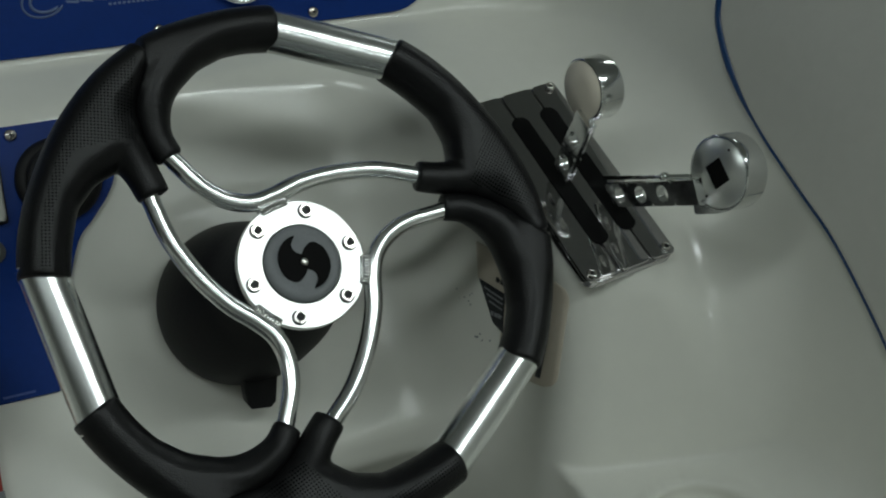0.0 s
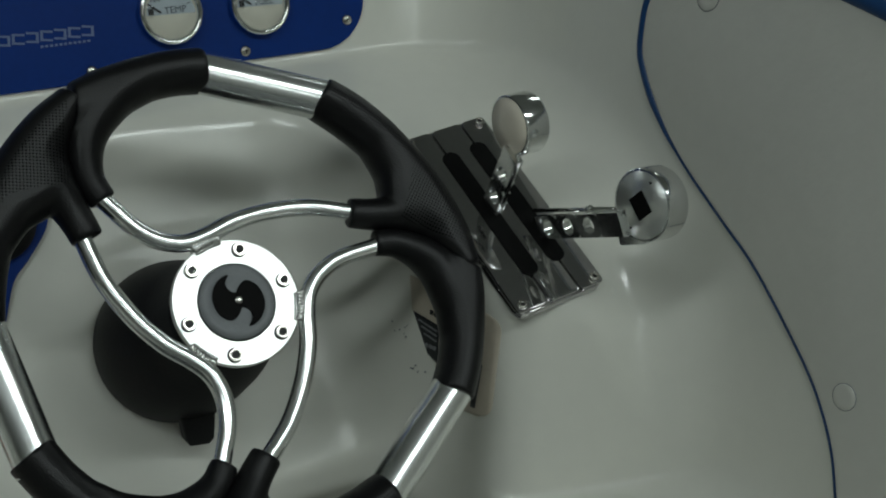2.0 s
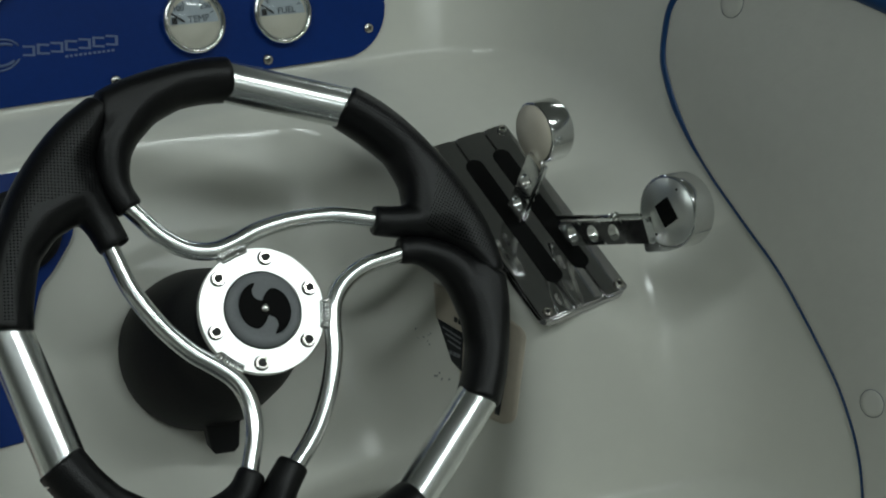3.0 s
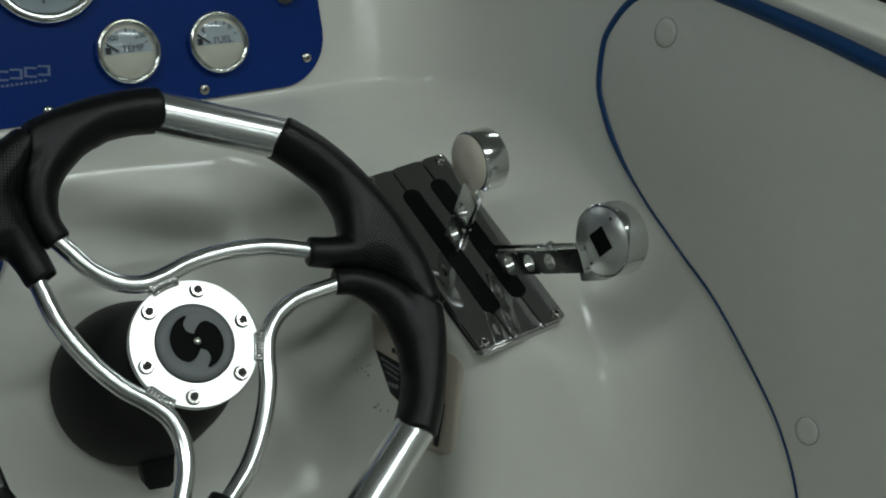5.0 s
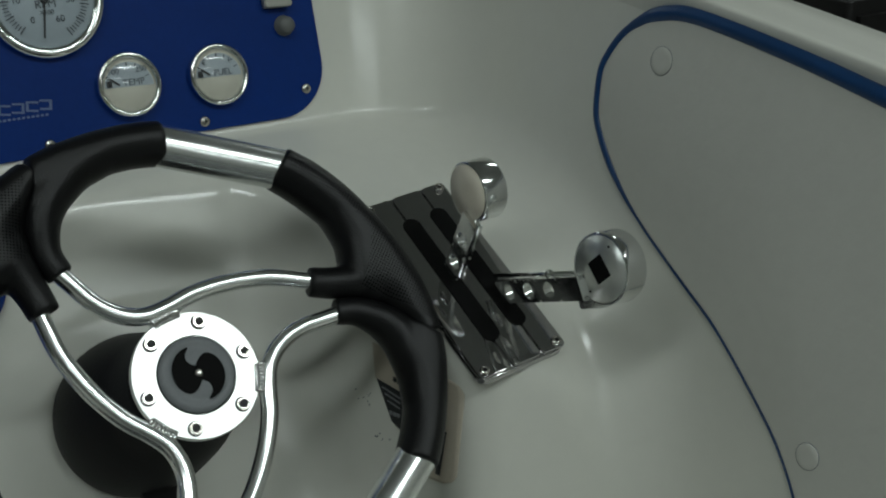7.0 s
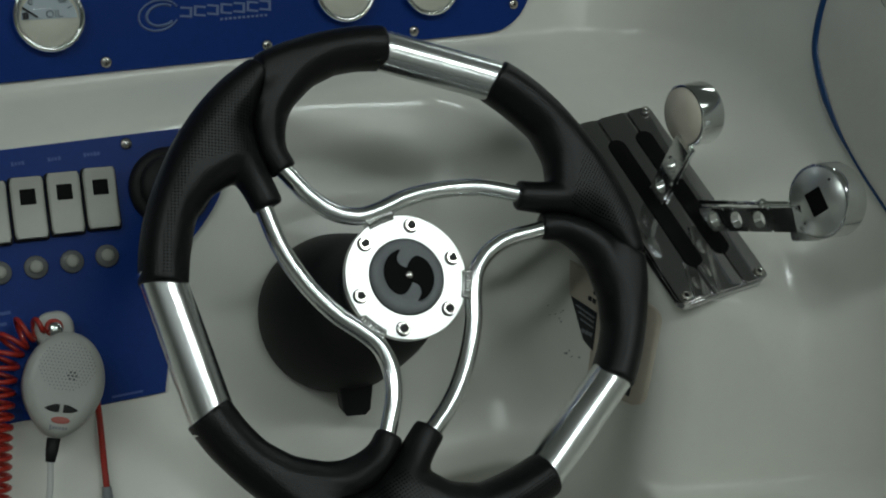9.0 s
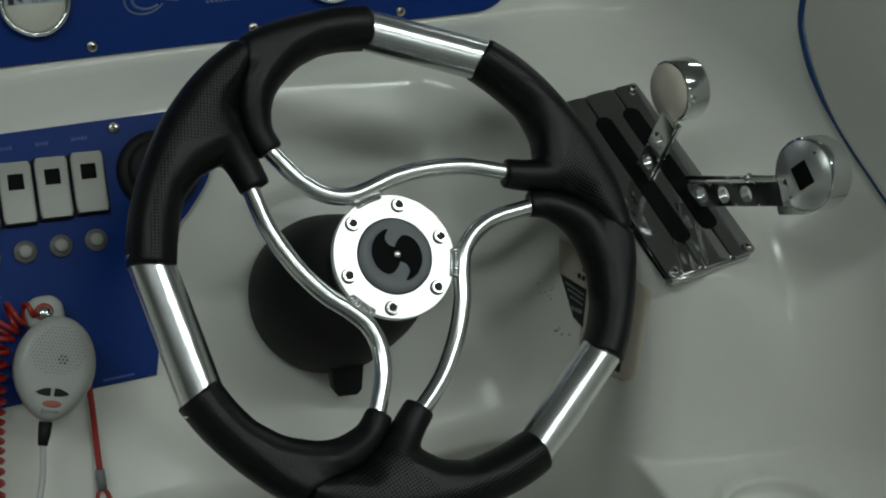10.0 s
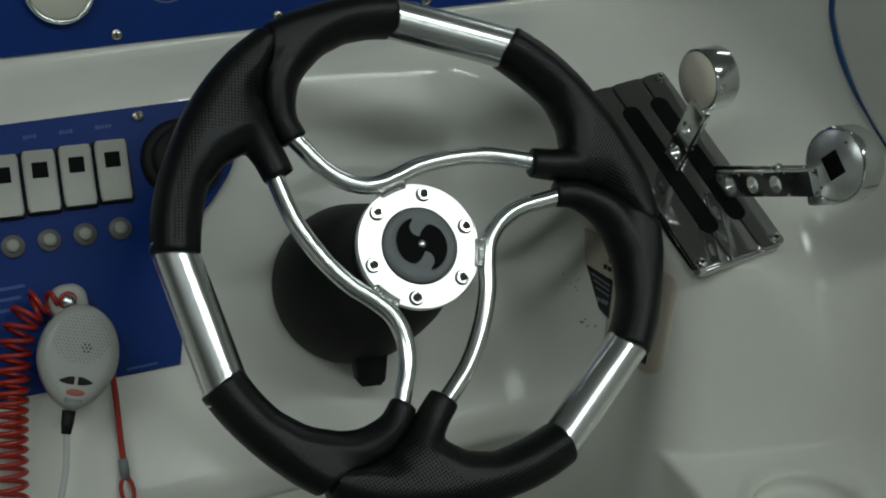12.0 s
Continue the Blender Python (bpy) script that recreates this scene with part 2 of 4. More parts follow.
def slab(outline, z0, z1, edge=0.0, bm=None, steps=3):
    """A plate of the outline from z0 to z1 with a rounded upper edge."""
    bm = bm or bmesh.new()
    o = list(outline)
    if area_sign(o) < 0:
        o.reverse()
    levels = [(o, z0)]
    if edge:
        for i in range(steps + 1):
            a = math.pi / 2 * i / steps
            levels.append((inset(o, edge * (1 - math.cos(a))), z1 - edge + edge * math.sin(a)))
    else:
        levels.append((o, z1))
    rings = [[bm.verts.new((x, y, z)) for x, y in ring] for ring, z in levels]
    k = len(o)
    for a, b in zip(rings, rings[1:]):
        for i in range(k):
            bm.faces.new((a[i], a[(i + 1) % k], b[(i + 1) % k], b[i]))
    bm.faces.new(rings[-1])
    bm.faces.new(list(reversed(rings[0])))
    return bm


def box(bm, x, y, z, sx, sy, sz, m=None):
    vs = bmesh.ops.create_cube(bm, size=1)["verts"]
    bmesh.ops.scale(bm, vec=(sx, sy, sz), verts=vs)
    bmesh.ops.translate(bm, vec=(x, y, z), verts=vs)
    if m is not None:
        bmesh.ops.transform(bm, matrix=m, verts=vs)
    return bm


# ---- axes ----
# WHEEL: centre of the steering wheel, z along the column towards the driver. CON: the same, turned to the dash's own level.
WHEEL_N = Vector((0.13507719, -0.78952775, 0.59866525)).normalized()
WHEEL_X = Vector((0, 0, 1)).cross(WHEEL_N).normalized()
WHEEL_Y = WHEEL_N.cross(WHEEL_X)
WHEEL = Matrix.Translation((-0.0107, 0.9711, 0.9761)) @ Matrix((WHEEL_X, WHEEL_Y, WHEEL_N)).transposed().to_4x4()
CON = WHEEL @ pose(0, 0, 0, 0, 0, -3.2)
LOWER = CON @ Matrix.Translation((0, 0, -0.1354)) @ pose(0, 0, 0, math.degrees(math.atan(0.12)))
UPPER = CON @ Matrix.Translation((0, 0.222, -0.142)) @ pose(0, 0, 0, math.degrees(math.atan(0.38)))
POD_N = Vector((0.0125, -0.4881, 0.8727)).normalized()
POD_P = WHEEL @ Vector((0.223, 0.012, -0.009))
SIDE_N = Vector((-0.95, -0.2, 0.24)).normalized()
SIDE_P = Vector((0.315, 1.06, 1.0))
SIDE_X = Vector((0, 0, 1)).cross(SIDE_N).normalized()
SIDE_Y = SIDE_N.cross(SIDE_X)
SIDE = Matrix.Translation(SIDE_P) @ Matrix((SIDE_X, SIDE_Y, SIDE_N)).transposed().to_4x4()
EDGE = Vector((0.185, 0.934, 0.931))

# ---- moulded boat shell ----
def smin(a, b, k):
    h = np.clip(0.5 + 0.5 * (b - a) / k, 0, 1)
    return b * (1 - h) + a * h - k * h * (1 - h)


def smax(a, b, k):
    return -smin(-a, -b, k)


CON_INV = np.array(CON.inverted())
LEDGE_Z = 0.782
CUP = np.array((0.2310, 0.8520))


def plane(p, nrm, at):
    nrm = np.array(Vector(nrm).normalized())
    return (p - np.array(at)) @ nrm


def shell_field(p):
    """Signed distance to the fibreglass moulding, negative inside."""
    q = p @ CON_INV[:3, :3].T + CON_INV[:3, 3]
    a, b, w = q[:, 0], q[:, 1], q[:, 2]
    steep = np.clip(a / 0.15, 0, 1)
    steep = 0.76 + 0.12 * steep * steep * (3 - 2 * steep)
    shelf = (steep * (b - 0.2150) + w + 0.1458) / np.sqrt(1 + steep * steep)
    top = smax(plane(p, POD_N, POD_P), shelf, 0.02)
    lower = (w - 0.12 * b + 0.1354) / 1.0072
    bowl = np.sqrt((a + 0.012) ** 2 + (b - 0.0065) ** 2 + (lower - 0.480) ** 2) - 0.492
    lower = smax(lower, -bowl, 0.012)
    upper = (w - 0.38 * (b - 0.222) + 0.142) / 1.0698
    aft = plane(p, (-0.20, -0.98, 0.13), (0.1781, 0.9338, LEDGE_Z))
    left = plane(p, (-0.915, -0.404, 0.12), EDGE)
    flank = smax(aft, left, 0.022)
    under = (-(b + 0.1330) + 0.25 * (w + 0.150)) / 1.03
    turned = lower * 0.861 - (b + 0.1170) * 0.508
    face = smax(smax(lower, turned, 0.0035), under, 0.004)
    crown = np.clip((a + 0.02) / 0.16, 0, 1)
    crown = crown * crown * (3 - 2 * crown)
    soft = np.clip((a - 0.235) / 0.06, 0, 1)
    body = smax(top, smin(face, flank, 0.048), 0.005 + 0.014 * crown + 0.08 * soft * soft * (3 - 2 * soft))
    ledge = smax(p[:, 2] - LEDGE_Z, plane(p, (-1.0, -0.05, 0.0), (EDGE.x - 0.022, EDGE.y, LEDGE_Z)), 0.004)
    ledge = smax(ledge, plane(p, (0, -1, 0), (0, 0.40, 0)), 0.02)
    cup = np.sqrt((p[:, 0] - CUP[0]) ** 2 + (p[:, 1] - CUP[1]) ** 2) - 0.041
    ledge = smax(ledge, -smax(cup, -(p[:, 2] - LEDGE_Z + 0.014), 0.006), 0.004)
    ledge = smin(ledge, np.sqrt((cup - 0.002) ** 2 + (p[:, 2] - LEDGE_Z) ** 2) - 0.0032, 0.004)
    body = smin(body, ledge, 0.006)
    side = plane(p, SIDE_N, SIDE_P) + 0.008
    gun = plane(p, SIDE_Y + SIDE_X * 0.14 + SIDE_N * 0.27, SIDE_P + SIDE_Y * 0.1732 + SIDE_X * 0.1454)
    rise = np.clip((b - 0.05) / 0.22, 0, 1)
    body = smin(body, side, 0.058 - 0.020 * rise * rise * (3 - 2 * rise))
    body = smin(body, smin(upper, side, 0.10), 0.006)
    body = smax(body, gun, 0.018)
    body = smax(body, plane(p, -SIDE_N, SIDE_P - SIDE_N * 0.048), 0.004)
    back = smax(w + 0.42, a - 0.36, 0.02)
    return smin(body, back, 0.02)


def build_shell():
    mid = np.array(WHEEL @ Vector((0.12, 0.03, -0.1)))
    eye = np.array((-0.16, 0.235, 1.355))
    h = eye - mid
    h /= np.linalg.norm(h)
    ex = np.cross((0, 0, 1), h)
    ex /= np.linalg.norm(ex)
    ey = np.cross(h, ex)
    xs, ys = np.arange(-0.60, 0.64, 0.0026), np.arange(-0.50, 0.45, 0.0026)
    gx, gy = np.meshgrid(xs, ys)
    start = mid + gx.reshape(-1, 1) * ex + gy.reshape(-1, 1) * ey + 0.42 * h
    t = np.zeros(len(start))
    for _ in range(110):
        d = shell_field(start - t[:, None] * h)
        t = np.minimum(t + 0.75 * d, 1.3)
    p = start - t[:, None] * h
    me = bpy.data.meshes.new("boat_shell")
    nx, ny = len(xs), len(ys)
    idx = np.arange(nx * ny).reshape(ny, nx)
    quads = np.stack([idx[:-1, :-1], idx[:-1, 1:], idx[1:, 1:], idx[1:, :-1]], -1).reshape(-1, 4)
    # leave open what falls away behind the gunwale
    deep = t[quads].max(1) > 1.25
    quads = quads[~deep]
    used = np.unique(quads)
    remap = np.full(nx * ny, -1)
    remap[used] = np.arange(len(used))
    me.from_pydata(p[used].tolist(), [], remap[quads].tolist())
    me.materials.append(GELCOAT)
    me.polygons.foreach_set("use_smooth", [True] * len(me.polygons))
    ob = new("dash_moulding", me)
    return tagged(ob, "cream white glossy moulded fibreglass boat dash and side", "boat dash", kind="structure")


shell = build_shell()


# coaming pad on the side, with its piping
def pad_outline():
    left = [(0.333, -0.30), (0.2985, -0.202), (0.2835, -0.1655), (0.2712, -0.1370), (0.2540, -0.1115), (0.2300, -0.0865), (0.1755, -0.0430), (0.1355, -0.0195), (0.0930, 0.0055), (0.0655, 0.0253), (0.0430, 0.0470),
            (0.0280, 0.0655), (0.0182, 0.0835), (0.0150, 0.1131), (0.0200, 0.1284), (0.0306, 0.1443), (0.0450, 0.156), (0.0655, 0.1650),
            (0.103, 0.168), (0.1873, 0.1563), (0.265, 0.1416), (0.36, 0.122), (0.50, 0.09)]
    return spline(left, 6)


def build_pad():
    top = empty("side_pad", SIDE, "off-white padded side panel with blue piped edge", "side panel")
    line = pad_outline()
    o = line + [(0.50, -0.30)]
    part("pad", slab(o, -0.03, 0.003, 0.006), PAD, top)
    bm = bmesh.new()
    rad = []
    for x, y in line:
        rad.append(0.0064 if y > 0.12 and x > 0.05 else 0.0042 if y > 0.03 else 0.0015)
    rad = [sum(rad[max(i - 4, 0):i + 5]) / len(rad[max(i - 4, 0):i + 5]) for i in range(len(rad))]
    sweep(bm, [(x, y, -0.0005) for x, y in line], rad, 12)
    part("piping", bm, BLUE_PIPE, top, "glossy dark blue piping")
    for x, y, k in ((0.0773, 0.1326, 1.0), (0.2712, -0.0957, 0.86)):
        bm = lathe([(0.0103 * k, 0.0), (0.0103 * k, 0.0009), (0.0099 * k, 0.0013), (0.006 * k, 0.0015), (0.002, 0.0015)], 32)
        # grey ring paints the thin shadow in the gap round the cap
        part("cap_gap_shade", lathe([(0.0103 * k + 0.0005, -0.001), (0.0103 * k + 0.0005, 0.0007), (0.0100 * k, 0.0007)], 32), GREY_RUBBER, top, m=Matrix.Translation((x, y, 0.0027)))
        part("screw_cap", bm, PAD, top, "white plastic screw cap", m=Matrix.Translation((x, y, 0.0025)))


build_pad()


def build_gunwale():
    line = spline([(-0.25, 0.222), (-0.10, 0.208), (0.03, 0.1925), (0.103, 0.183), (0.1873, 0.1715), (0.265, 0.1604), (0.36, 0.147), (0.60, 0.110)], 10)
    # inner roll, flat top, outer edge
    prof = [(-0.030, -0.012), (-0.020, -0.008), (-0.013, -0.0045), (-0.008, -0.0018)]
    prof += [(-0.0048 + 0.0052 * math.sin(radians(a)) - 0.0002, -0.0045 + 0.0048 * math.cos(radians(a))) for a in (20, 40, 60, 80)]
    prof += [(0.003, -0.016), (0.0075, -0.032)]
    prof += [(0.0085 + 0.004 * math.cos(radians(a)), -0.046 - 0.004 * math.sin(radians(a))) for a in (0, 30, 60, 90)]
    prof += [(-0.004, -0.054), (-0.05, -0.056), (-0.05, -0.02)]
    bm = bmesh.new()
    rings = [[bm.verts.new((x, y + dy, 0.004 + dz)) for dy, dz in prof] for x, y in line]
    for r0, r1 in zip(rings, rings[1:]):
        for i in range(len(prof)):
            j = (i + 1) % len(prof)
            bm.faces.new((r0[i], r0[j], r1[j], r1[i]))
    bm.faces.new(rings[0])
    bm.faces.new(list(reversed(rings[-1])))
    bmesh.ops.recalc_face_normals(bm, faces=bm.faces[:])
    ob = part("gunwale_trim", bm, GELCOAT, m=SIDE)
    tagged(ob, "rounded glossy white gunwale edge of the boat", "gunwale", kind="structure")


build_gunwale()


def build_liner():
    o = rounded(0.50, 0.20, 0.006, 4, x=-0.20, y=-0.1210)
    ob = part("cockpit_liner", slab(o, -0.010, 0.0, 0.002), GELCOAT, m=LOWER @ Matrix.Translation((0, -0.1170, -0.001)) @ pose(0, 0, 0, 30.5))
    tagged(sharp(ob), "off-white moulded liner panel under the dash", "liner panel", kind="structure")


build_liner()


# ---- rest of the boat, plain, to close the place ----
def hull():
    bm = bmesh.new()
    box(bm, 0.95, -0.28, -0.075, 3.3, 0.84, 0.05)
    tagged(part("hull_side", bm, GELCOAT, m=SIDE, smooth=False), "plain white boat hull side under the gunwale", "hull", kind="structure")
    bm = bmesh.new()
    box(bm, -1.75, 0.1, 0.70, 0.06, 3.4, 0.80)
    tagged(part("hull_side", bm, GELCOAT, smooth=False), "plain white boat hull side under the gunwale", "hull", kind="structure")
    bm = bmesh.new()
    box(bm, -0.65, 1.62, 0.62, 2.2, 0.06, 0.66)
    tagged(part("bulkhead", bm, GELCOAT, smooth=False), "plain white bulkhead ahead of the dash", "bulkhead", kind="structure")
    # unseen floor, kept dark so that less light bounces onto the dash
    bm = bmesh.new()
    box(bm, -0.55, 0.1, 0.27, 2.5, 3.4, 0.06)
    tagged(part("cockpit_floor", bm, DIM_FLOOR, smooth=False), "unseen cockpit floor, dark grey to cut bounced light", "floor", kind="structure")
    bm = bmesh.new()
    box(bm, -0.55, 0.1, -0.13, 1.7, 3.2, 0.74)
    tagged(part("hull_bottom", bm, GELCOAT, smooth=False), "plain white bottom of the boat on the ground", "hull", kind="structure")


hull()

# ---- workshop round the boat ----
def room():
    bm = bmesh.new()
    box(bm, 0, 1, -0.55, 16, 16, 0.1)
    tagged(part("floor", bm, FLOORM, smooth=False), "grey concrete workshop floor", "floor", kind="structure")
    bm = bmesh.new()
    box(bm, 0, 1, CEILING + 0.05, 16, 16, 0.1)
    tagged(part("ceiling", bm, CEIL, smooth=False), "pale grey painted workshop ceiling", "ceiling", kind="structure")
    for name, x, y, sx, sy in (("wall_north", 0, 9.05, 16, 0.1), ("wall_south", 0, -7.05, 16, 0.1), ("wall_east", 8.05, 1, 0.1, 16.2), ("wall_west", -8.05, 1, 0.1, 16.2)):
        bm = bmesh.new()
        box(bm, x, y, (CEILING - 0.5) / 2, sx, sy, CEILING + 0.5)
        tagged(part(name, bm, BACKDROP, smooth=False), "plain grey workshop wall, pale to bounce fill light", "wall", kind="structure")


def ceiling_lights():
    first = None
    for x, y, watts, turn in LAMPS:
        top = empty("ceiling_light", pose(x, y, CEILING, 0, 0, turn), "white twin tube ceiling light, some added only as fill", "ceiling light", "workshop lights")
        bm = bmesh.new()
        box(bm, 0, 0, -0.03, 0.34, 2.5, 0.06)
        part("housing", bm, WHITE_PLASTIC, top, smooth=False)
        for dx in (-0.09, 0.09):
            bm = bmesh.new()
            sweep(bm, [(dx, -1.2, -0.09), (dx, 1.2, -0.09)], 0.019, 16)
            part("tube", bm, lamp_mat, top, "glowing white fluorescent tube")
        ld = bpy.data.lights.new("tube_light", "AREA")
        ld.shape, ld.size, ld.size_y, ld.energy, ld.color = "RECTANGLE", 0.26, 2.4, watts, TUBE_COLOR
        lo = new("tube_light", ld)
        lo.parent = top
        lo.matrix_local = Matrix.Translation((0, 0, -0.115))


# made-up cabinet, added to keep the background past the gunwale dark
def backing_cabinet():
    top = empty("backing_cabinet", pose(2.66, 3.1, -0.5), "made-up dark cabinet that darkens the background beyond the gunwale", "cabinet")
    part("body", slab(rounded(0.96, 0.46, 0.02), 0.0, 1.14, 0.01), DARK_BACKING, top)
    for i in range(4):
        bm = bmesh.new()
        box(bm, 0, -0.238, 0.16 + 0.27 * i, 0.90, 0.02, 0.25)
        dr = part("drawer", bm, DARK_BACKING, top, smooth=False)
        bm = bmesh.new()
        sweep(bm, [(-0.2, -0.262, 0.24 + 0.27 * i), (0.2, -0.262, 0.24 + 0.27 * i)], 0.008, 10)
        part("handle", bm, DARK_STEEL_AND_SHADE, dr)


room()
backing_cabinet()
ceiling_lights()

# ---- steering wheel ----
def polar(r, deg, w=0.0):
    return Vector((r * math.sin(radians(deg)), r * math.cos(radians(deg)), w))


def grip_mesh(paths, fills):
    """Leather over tubes; between the two paths of a fill the space is packed with further tubes."""
    bm = bmesh.new()

    def tube(ctrl):
        pts = spline([tuple(polar(r, d)) + (rad,) for r, d, rad in ctrl], 6)
        made = len(bm.verts)
        sweep(bm, [p[:3] for p in pts], [p[3] for p in pts], 20)
        bm.verts.ensure_lookup_table()
        for i, p in enumerate(pts):
            out = min(max((math.hypot(p[0], p[1]) - 0.150) / 0.010, 0), 1)
            for j in range(20):
                bm.verts[made + 20 * i + j].co.z *= 1 + out * max(0.0155 / p[3] - 1, 0)

    for ctrl in paths:
        tube(ctrl)
    for one, two in fills:
        for i in range(1, 9):
            f = i / 9
            tube([tuple(np.array(a) * (1 - f) + np.array(b) * f) for a, b in zip(one, two)])
    # the rim is deeper than it is wide, the prongs are round
    for v in bm.verts:
        f = min(max((math.hypot(v.co.x, v.co.y) - 0.115) / 0.03, 0), 1)
        v.co.z *= 1 + 0.26 * f
    return bm


def build_wheel():
    top = empty("steering_wheel", WHEEL, "black leather and polished aluminium three-spoke steering wheel", "steering wheel")
    # ring of three leather grips and three bright tubes
    # each grip: (radius, degrees clockwise, thickness) along the ring, the prong and the seam between the two pieces
    ring = [(0.1624, 40.4, 0.0158), (0.1617, 48, 0.0164), (0.1611, 56, 0.0164), (0.1607, 64, 0.0162), (0.1616, 73, 0.0160), (0.1634, 82, 0.0152), (0.1664, 90, 0.0132), (0.1677, 98.3, 0.0124)]
    prong = [(0.1600, 60, 0.0160), (0.1515, 69, 0.0152), (0.1372, 77.6, 0.0144), (0.1200, 75.0, 0.0117), (0.1035, 68.9, 0.0108)]
    one = [(0.1607, 64, 0.0162), (0.1616, 73, 0.0160), (0.1634, 82, 0.0152), (0.1664, 90, 0.0132), (0.1677, 98.3, 0.0124)]
    two = [(0.1515, 69, 0.0152), (0.1372, 77.6, 0.0144), (0.1372, 80.6, 0.0130), (0.1475, 85.0, 0.0092), (0.1620, 92.6, 0.0090)]
    upper_piece = ([ring, prong], [(one, two)])
    ring2 = [(0.1677, 99.0, 0.0124), (0.1662, 105, 0.0132), (0.1640, 109, 0.0148), (0.1630, 115, 0.0153), (0.1630, 123, 0.0153), (0.1630, 130.7, 0.0156)]
    prong2 = [(0.1628, 116, 0.0153), (0.1580, 106, 0.0152), (0.1490, 98.2, 0.0142), (0.1392, 92.4, 0.0128), (0.1235, 86.8, 0.0104), (0.1075, 83.9, 0.0095)]
    lower_piece = ([ring2, prong2], [([(0.1630, 115, 0.0153), (0.1640, 109, 0.0148), (0.1662, 105, 0.0132), (0.1677, 99.0, 0.0124)],
                                      [(0.1580, 106, 0.0152), (0.1490, 98.2, 0.0142), (0.1450, 93.4, 0.0122), (0.1520, 93.4, 0.0092)])])
    spoke_pts = [(0.1080, 69.8), (0.1051, 68.2), (0.0869, 55.4), (0.0690, 38.6), (0.0561, 17.5), (0.0494, -3.0), (0.0510, -20.5),
                 (0.0600, -31.0), (0.0720, -35.4), (0.0845, -36.4), (0.0976, -35.7), (0.1065, -35.3), (0.110, -35.3)]
    rise = Matrix.Translation((0.0008, 0.0008, 0.0030))
    for k in range(3):
        turn = pose(0, 0, 0, 0, 0, -120 * k)
        for nm, paths in (("grip_long", upper_piece), ("grip_short", lower_piece)):
            ob = part(nm, grip_mesh(*paths), PERFORATED if nm == "grip_long" else LEATHER, top, "black grained leather grip", m=rise @ turn)
            rm = ob.modifiers.new("remesh", "REMESH")
            rm.mode, rm.voxel_size, rm.use_smooth_shade = "VOXEL", 0.0012, True
            sm = ob.modifiers.new("smooth", "SMOOTH")
            sm.factor, sm.iterations = 0.6, 22
        bm = bmesh.new()
        a, b = polar(0.1648, 6.5), polar(0.1648, 44.5)
        sweep(bm, [a.lerp(b, i / 6) for i in range(7)], 0.0146, 48)
        sharp(part("rim_tube", bm, ALU, top, "polished aluminium rim tube", m=rise @ turn))
        bm = bmesh.new()
        sweep(bm, spline([tuple(polar(r, d, 0.003 * max(0.0, (r - 0.06) / 0.05))) for r, d in spoke_pts], 6), 0.0061, 20)
        part("spoke", bm, ALU, top, "bright chrome tube spoke", m=turn)
        bm = bmesh.new()
        rnd = random.Random(k)
        tab = [polar(r, d) for r, d in ((0.0400, -23), (0.0395, -9.5), (0.0402, 4), (0.0470, 3.5), (0.0466, -9.5), (0.0475, -22))]
        fill = part("weld_tab", slab([(p.x, p.y) for p in tab], -0.004, 0.0034, 0.0012), WELD, top, "rough silver weld seam at the hub", m=turn)
        sharp(fill, 40)
        for i in range(9):
            bm = bmesh.new()
            d = -21.5 + 2.9 * i + rnd.uniform(-0.4, 0.4)
            pts = [polar(0.0412 + 0.0012 * j, d + 0.6 * math.sin(0.8 * j), 0.0030 + 0.0012 * math.sin(math.pi * j / 5)) for j in range(6)]
            sweep(bm, pts, [0.0009 + 0.0006 * math.sin(math.pi * j / 5) + rnd.uniform(0, 0.0002) for j in range(6)], 8)
            part("weld_ripple", bm, WELD, fill)
    # hub plate with six socket screws
    bm = lathe([(0.0262, -0.004), (0.0425, -0.004), (0.0432, -0.0034), (0.0432, 0.0013), (0.0426, 0.0019), (0.0268, 0.0019), (0.0262, 0.0013), (0.0262, -0.004)], 96, cap=False)
    sharp(part("hub_plate", bm, ALU_FACE, top, "bright machined aluminium hub plate"), 30)
    for i in range(6):
        c = polar(0.036, 21.5 + 60 * i, 0.0019)
        m = Matrix.Translation(c) @ pose(0, 0, 0, 0, 0, 17 * i)
        # dark disc and hex plug paint the shade round and inside each screw
        part("screw_recess_shade", lathe([(0.0051, -0.0005), (0.0051, 0.00015), (0.001, 0.0002)], 28), DARK_STEEL_AND_SHADE, top, m=m)
        sc = part("socket_screw", socket_screw(), STEEL, top, "steel socket head screw", m=m)
        sharp(sc)
        hexa = [(0.0025 * math.cos(radians(60 * j)), 0.0025 * math.sin(radians(60 * j))) for j in range(6)]
        part("hex_socket_shade", slab(hexa, 0.0016, 0.0034), DARK_STEEL_AND_SHADE, sc, smooth=False)
    # horn cap with its emblem
    cap = part("horn_cap", lathe([(0.0258, -0.006), (0.0258, 0.0028), (0.0252, 0.0040), (0.0235, 0.0050), (0.0205, 0.0057), (0.0200, 0.0053), (0.016, 0.0062), (0.010, 0.0071), (0.005, 0.0074), (0.0008, 0.0075)], 64), GREY_RUBBER, top, "dark grey rubber horn cap")
    for k in range(2):
        pts = [(0.001, 0.0035), (-0.0045, 0.0060), (-0.0060, 0.0105), (-0.0035, 0.0150), (-0.0085, 0.0135), (-0.0125, 0.0090), (-0.0145, 0.0035), (-0.0140, -0.0025), (-0.0115, -0.0075), (-0.0070, -0.0105), (-0.0030, -0.0095), (0.0010, -0.0040)]
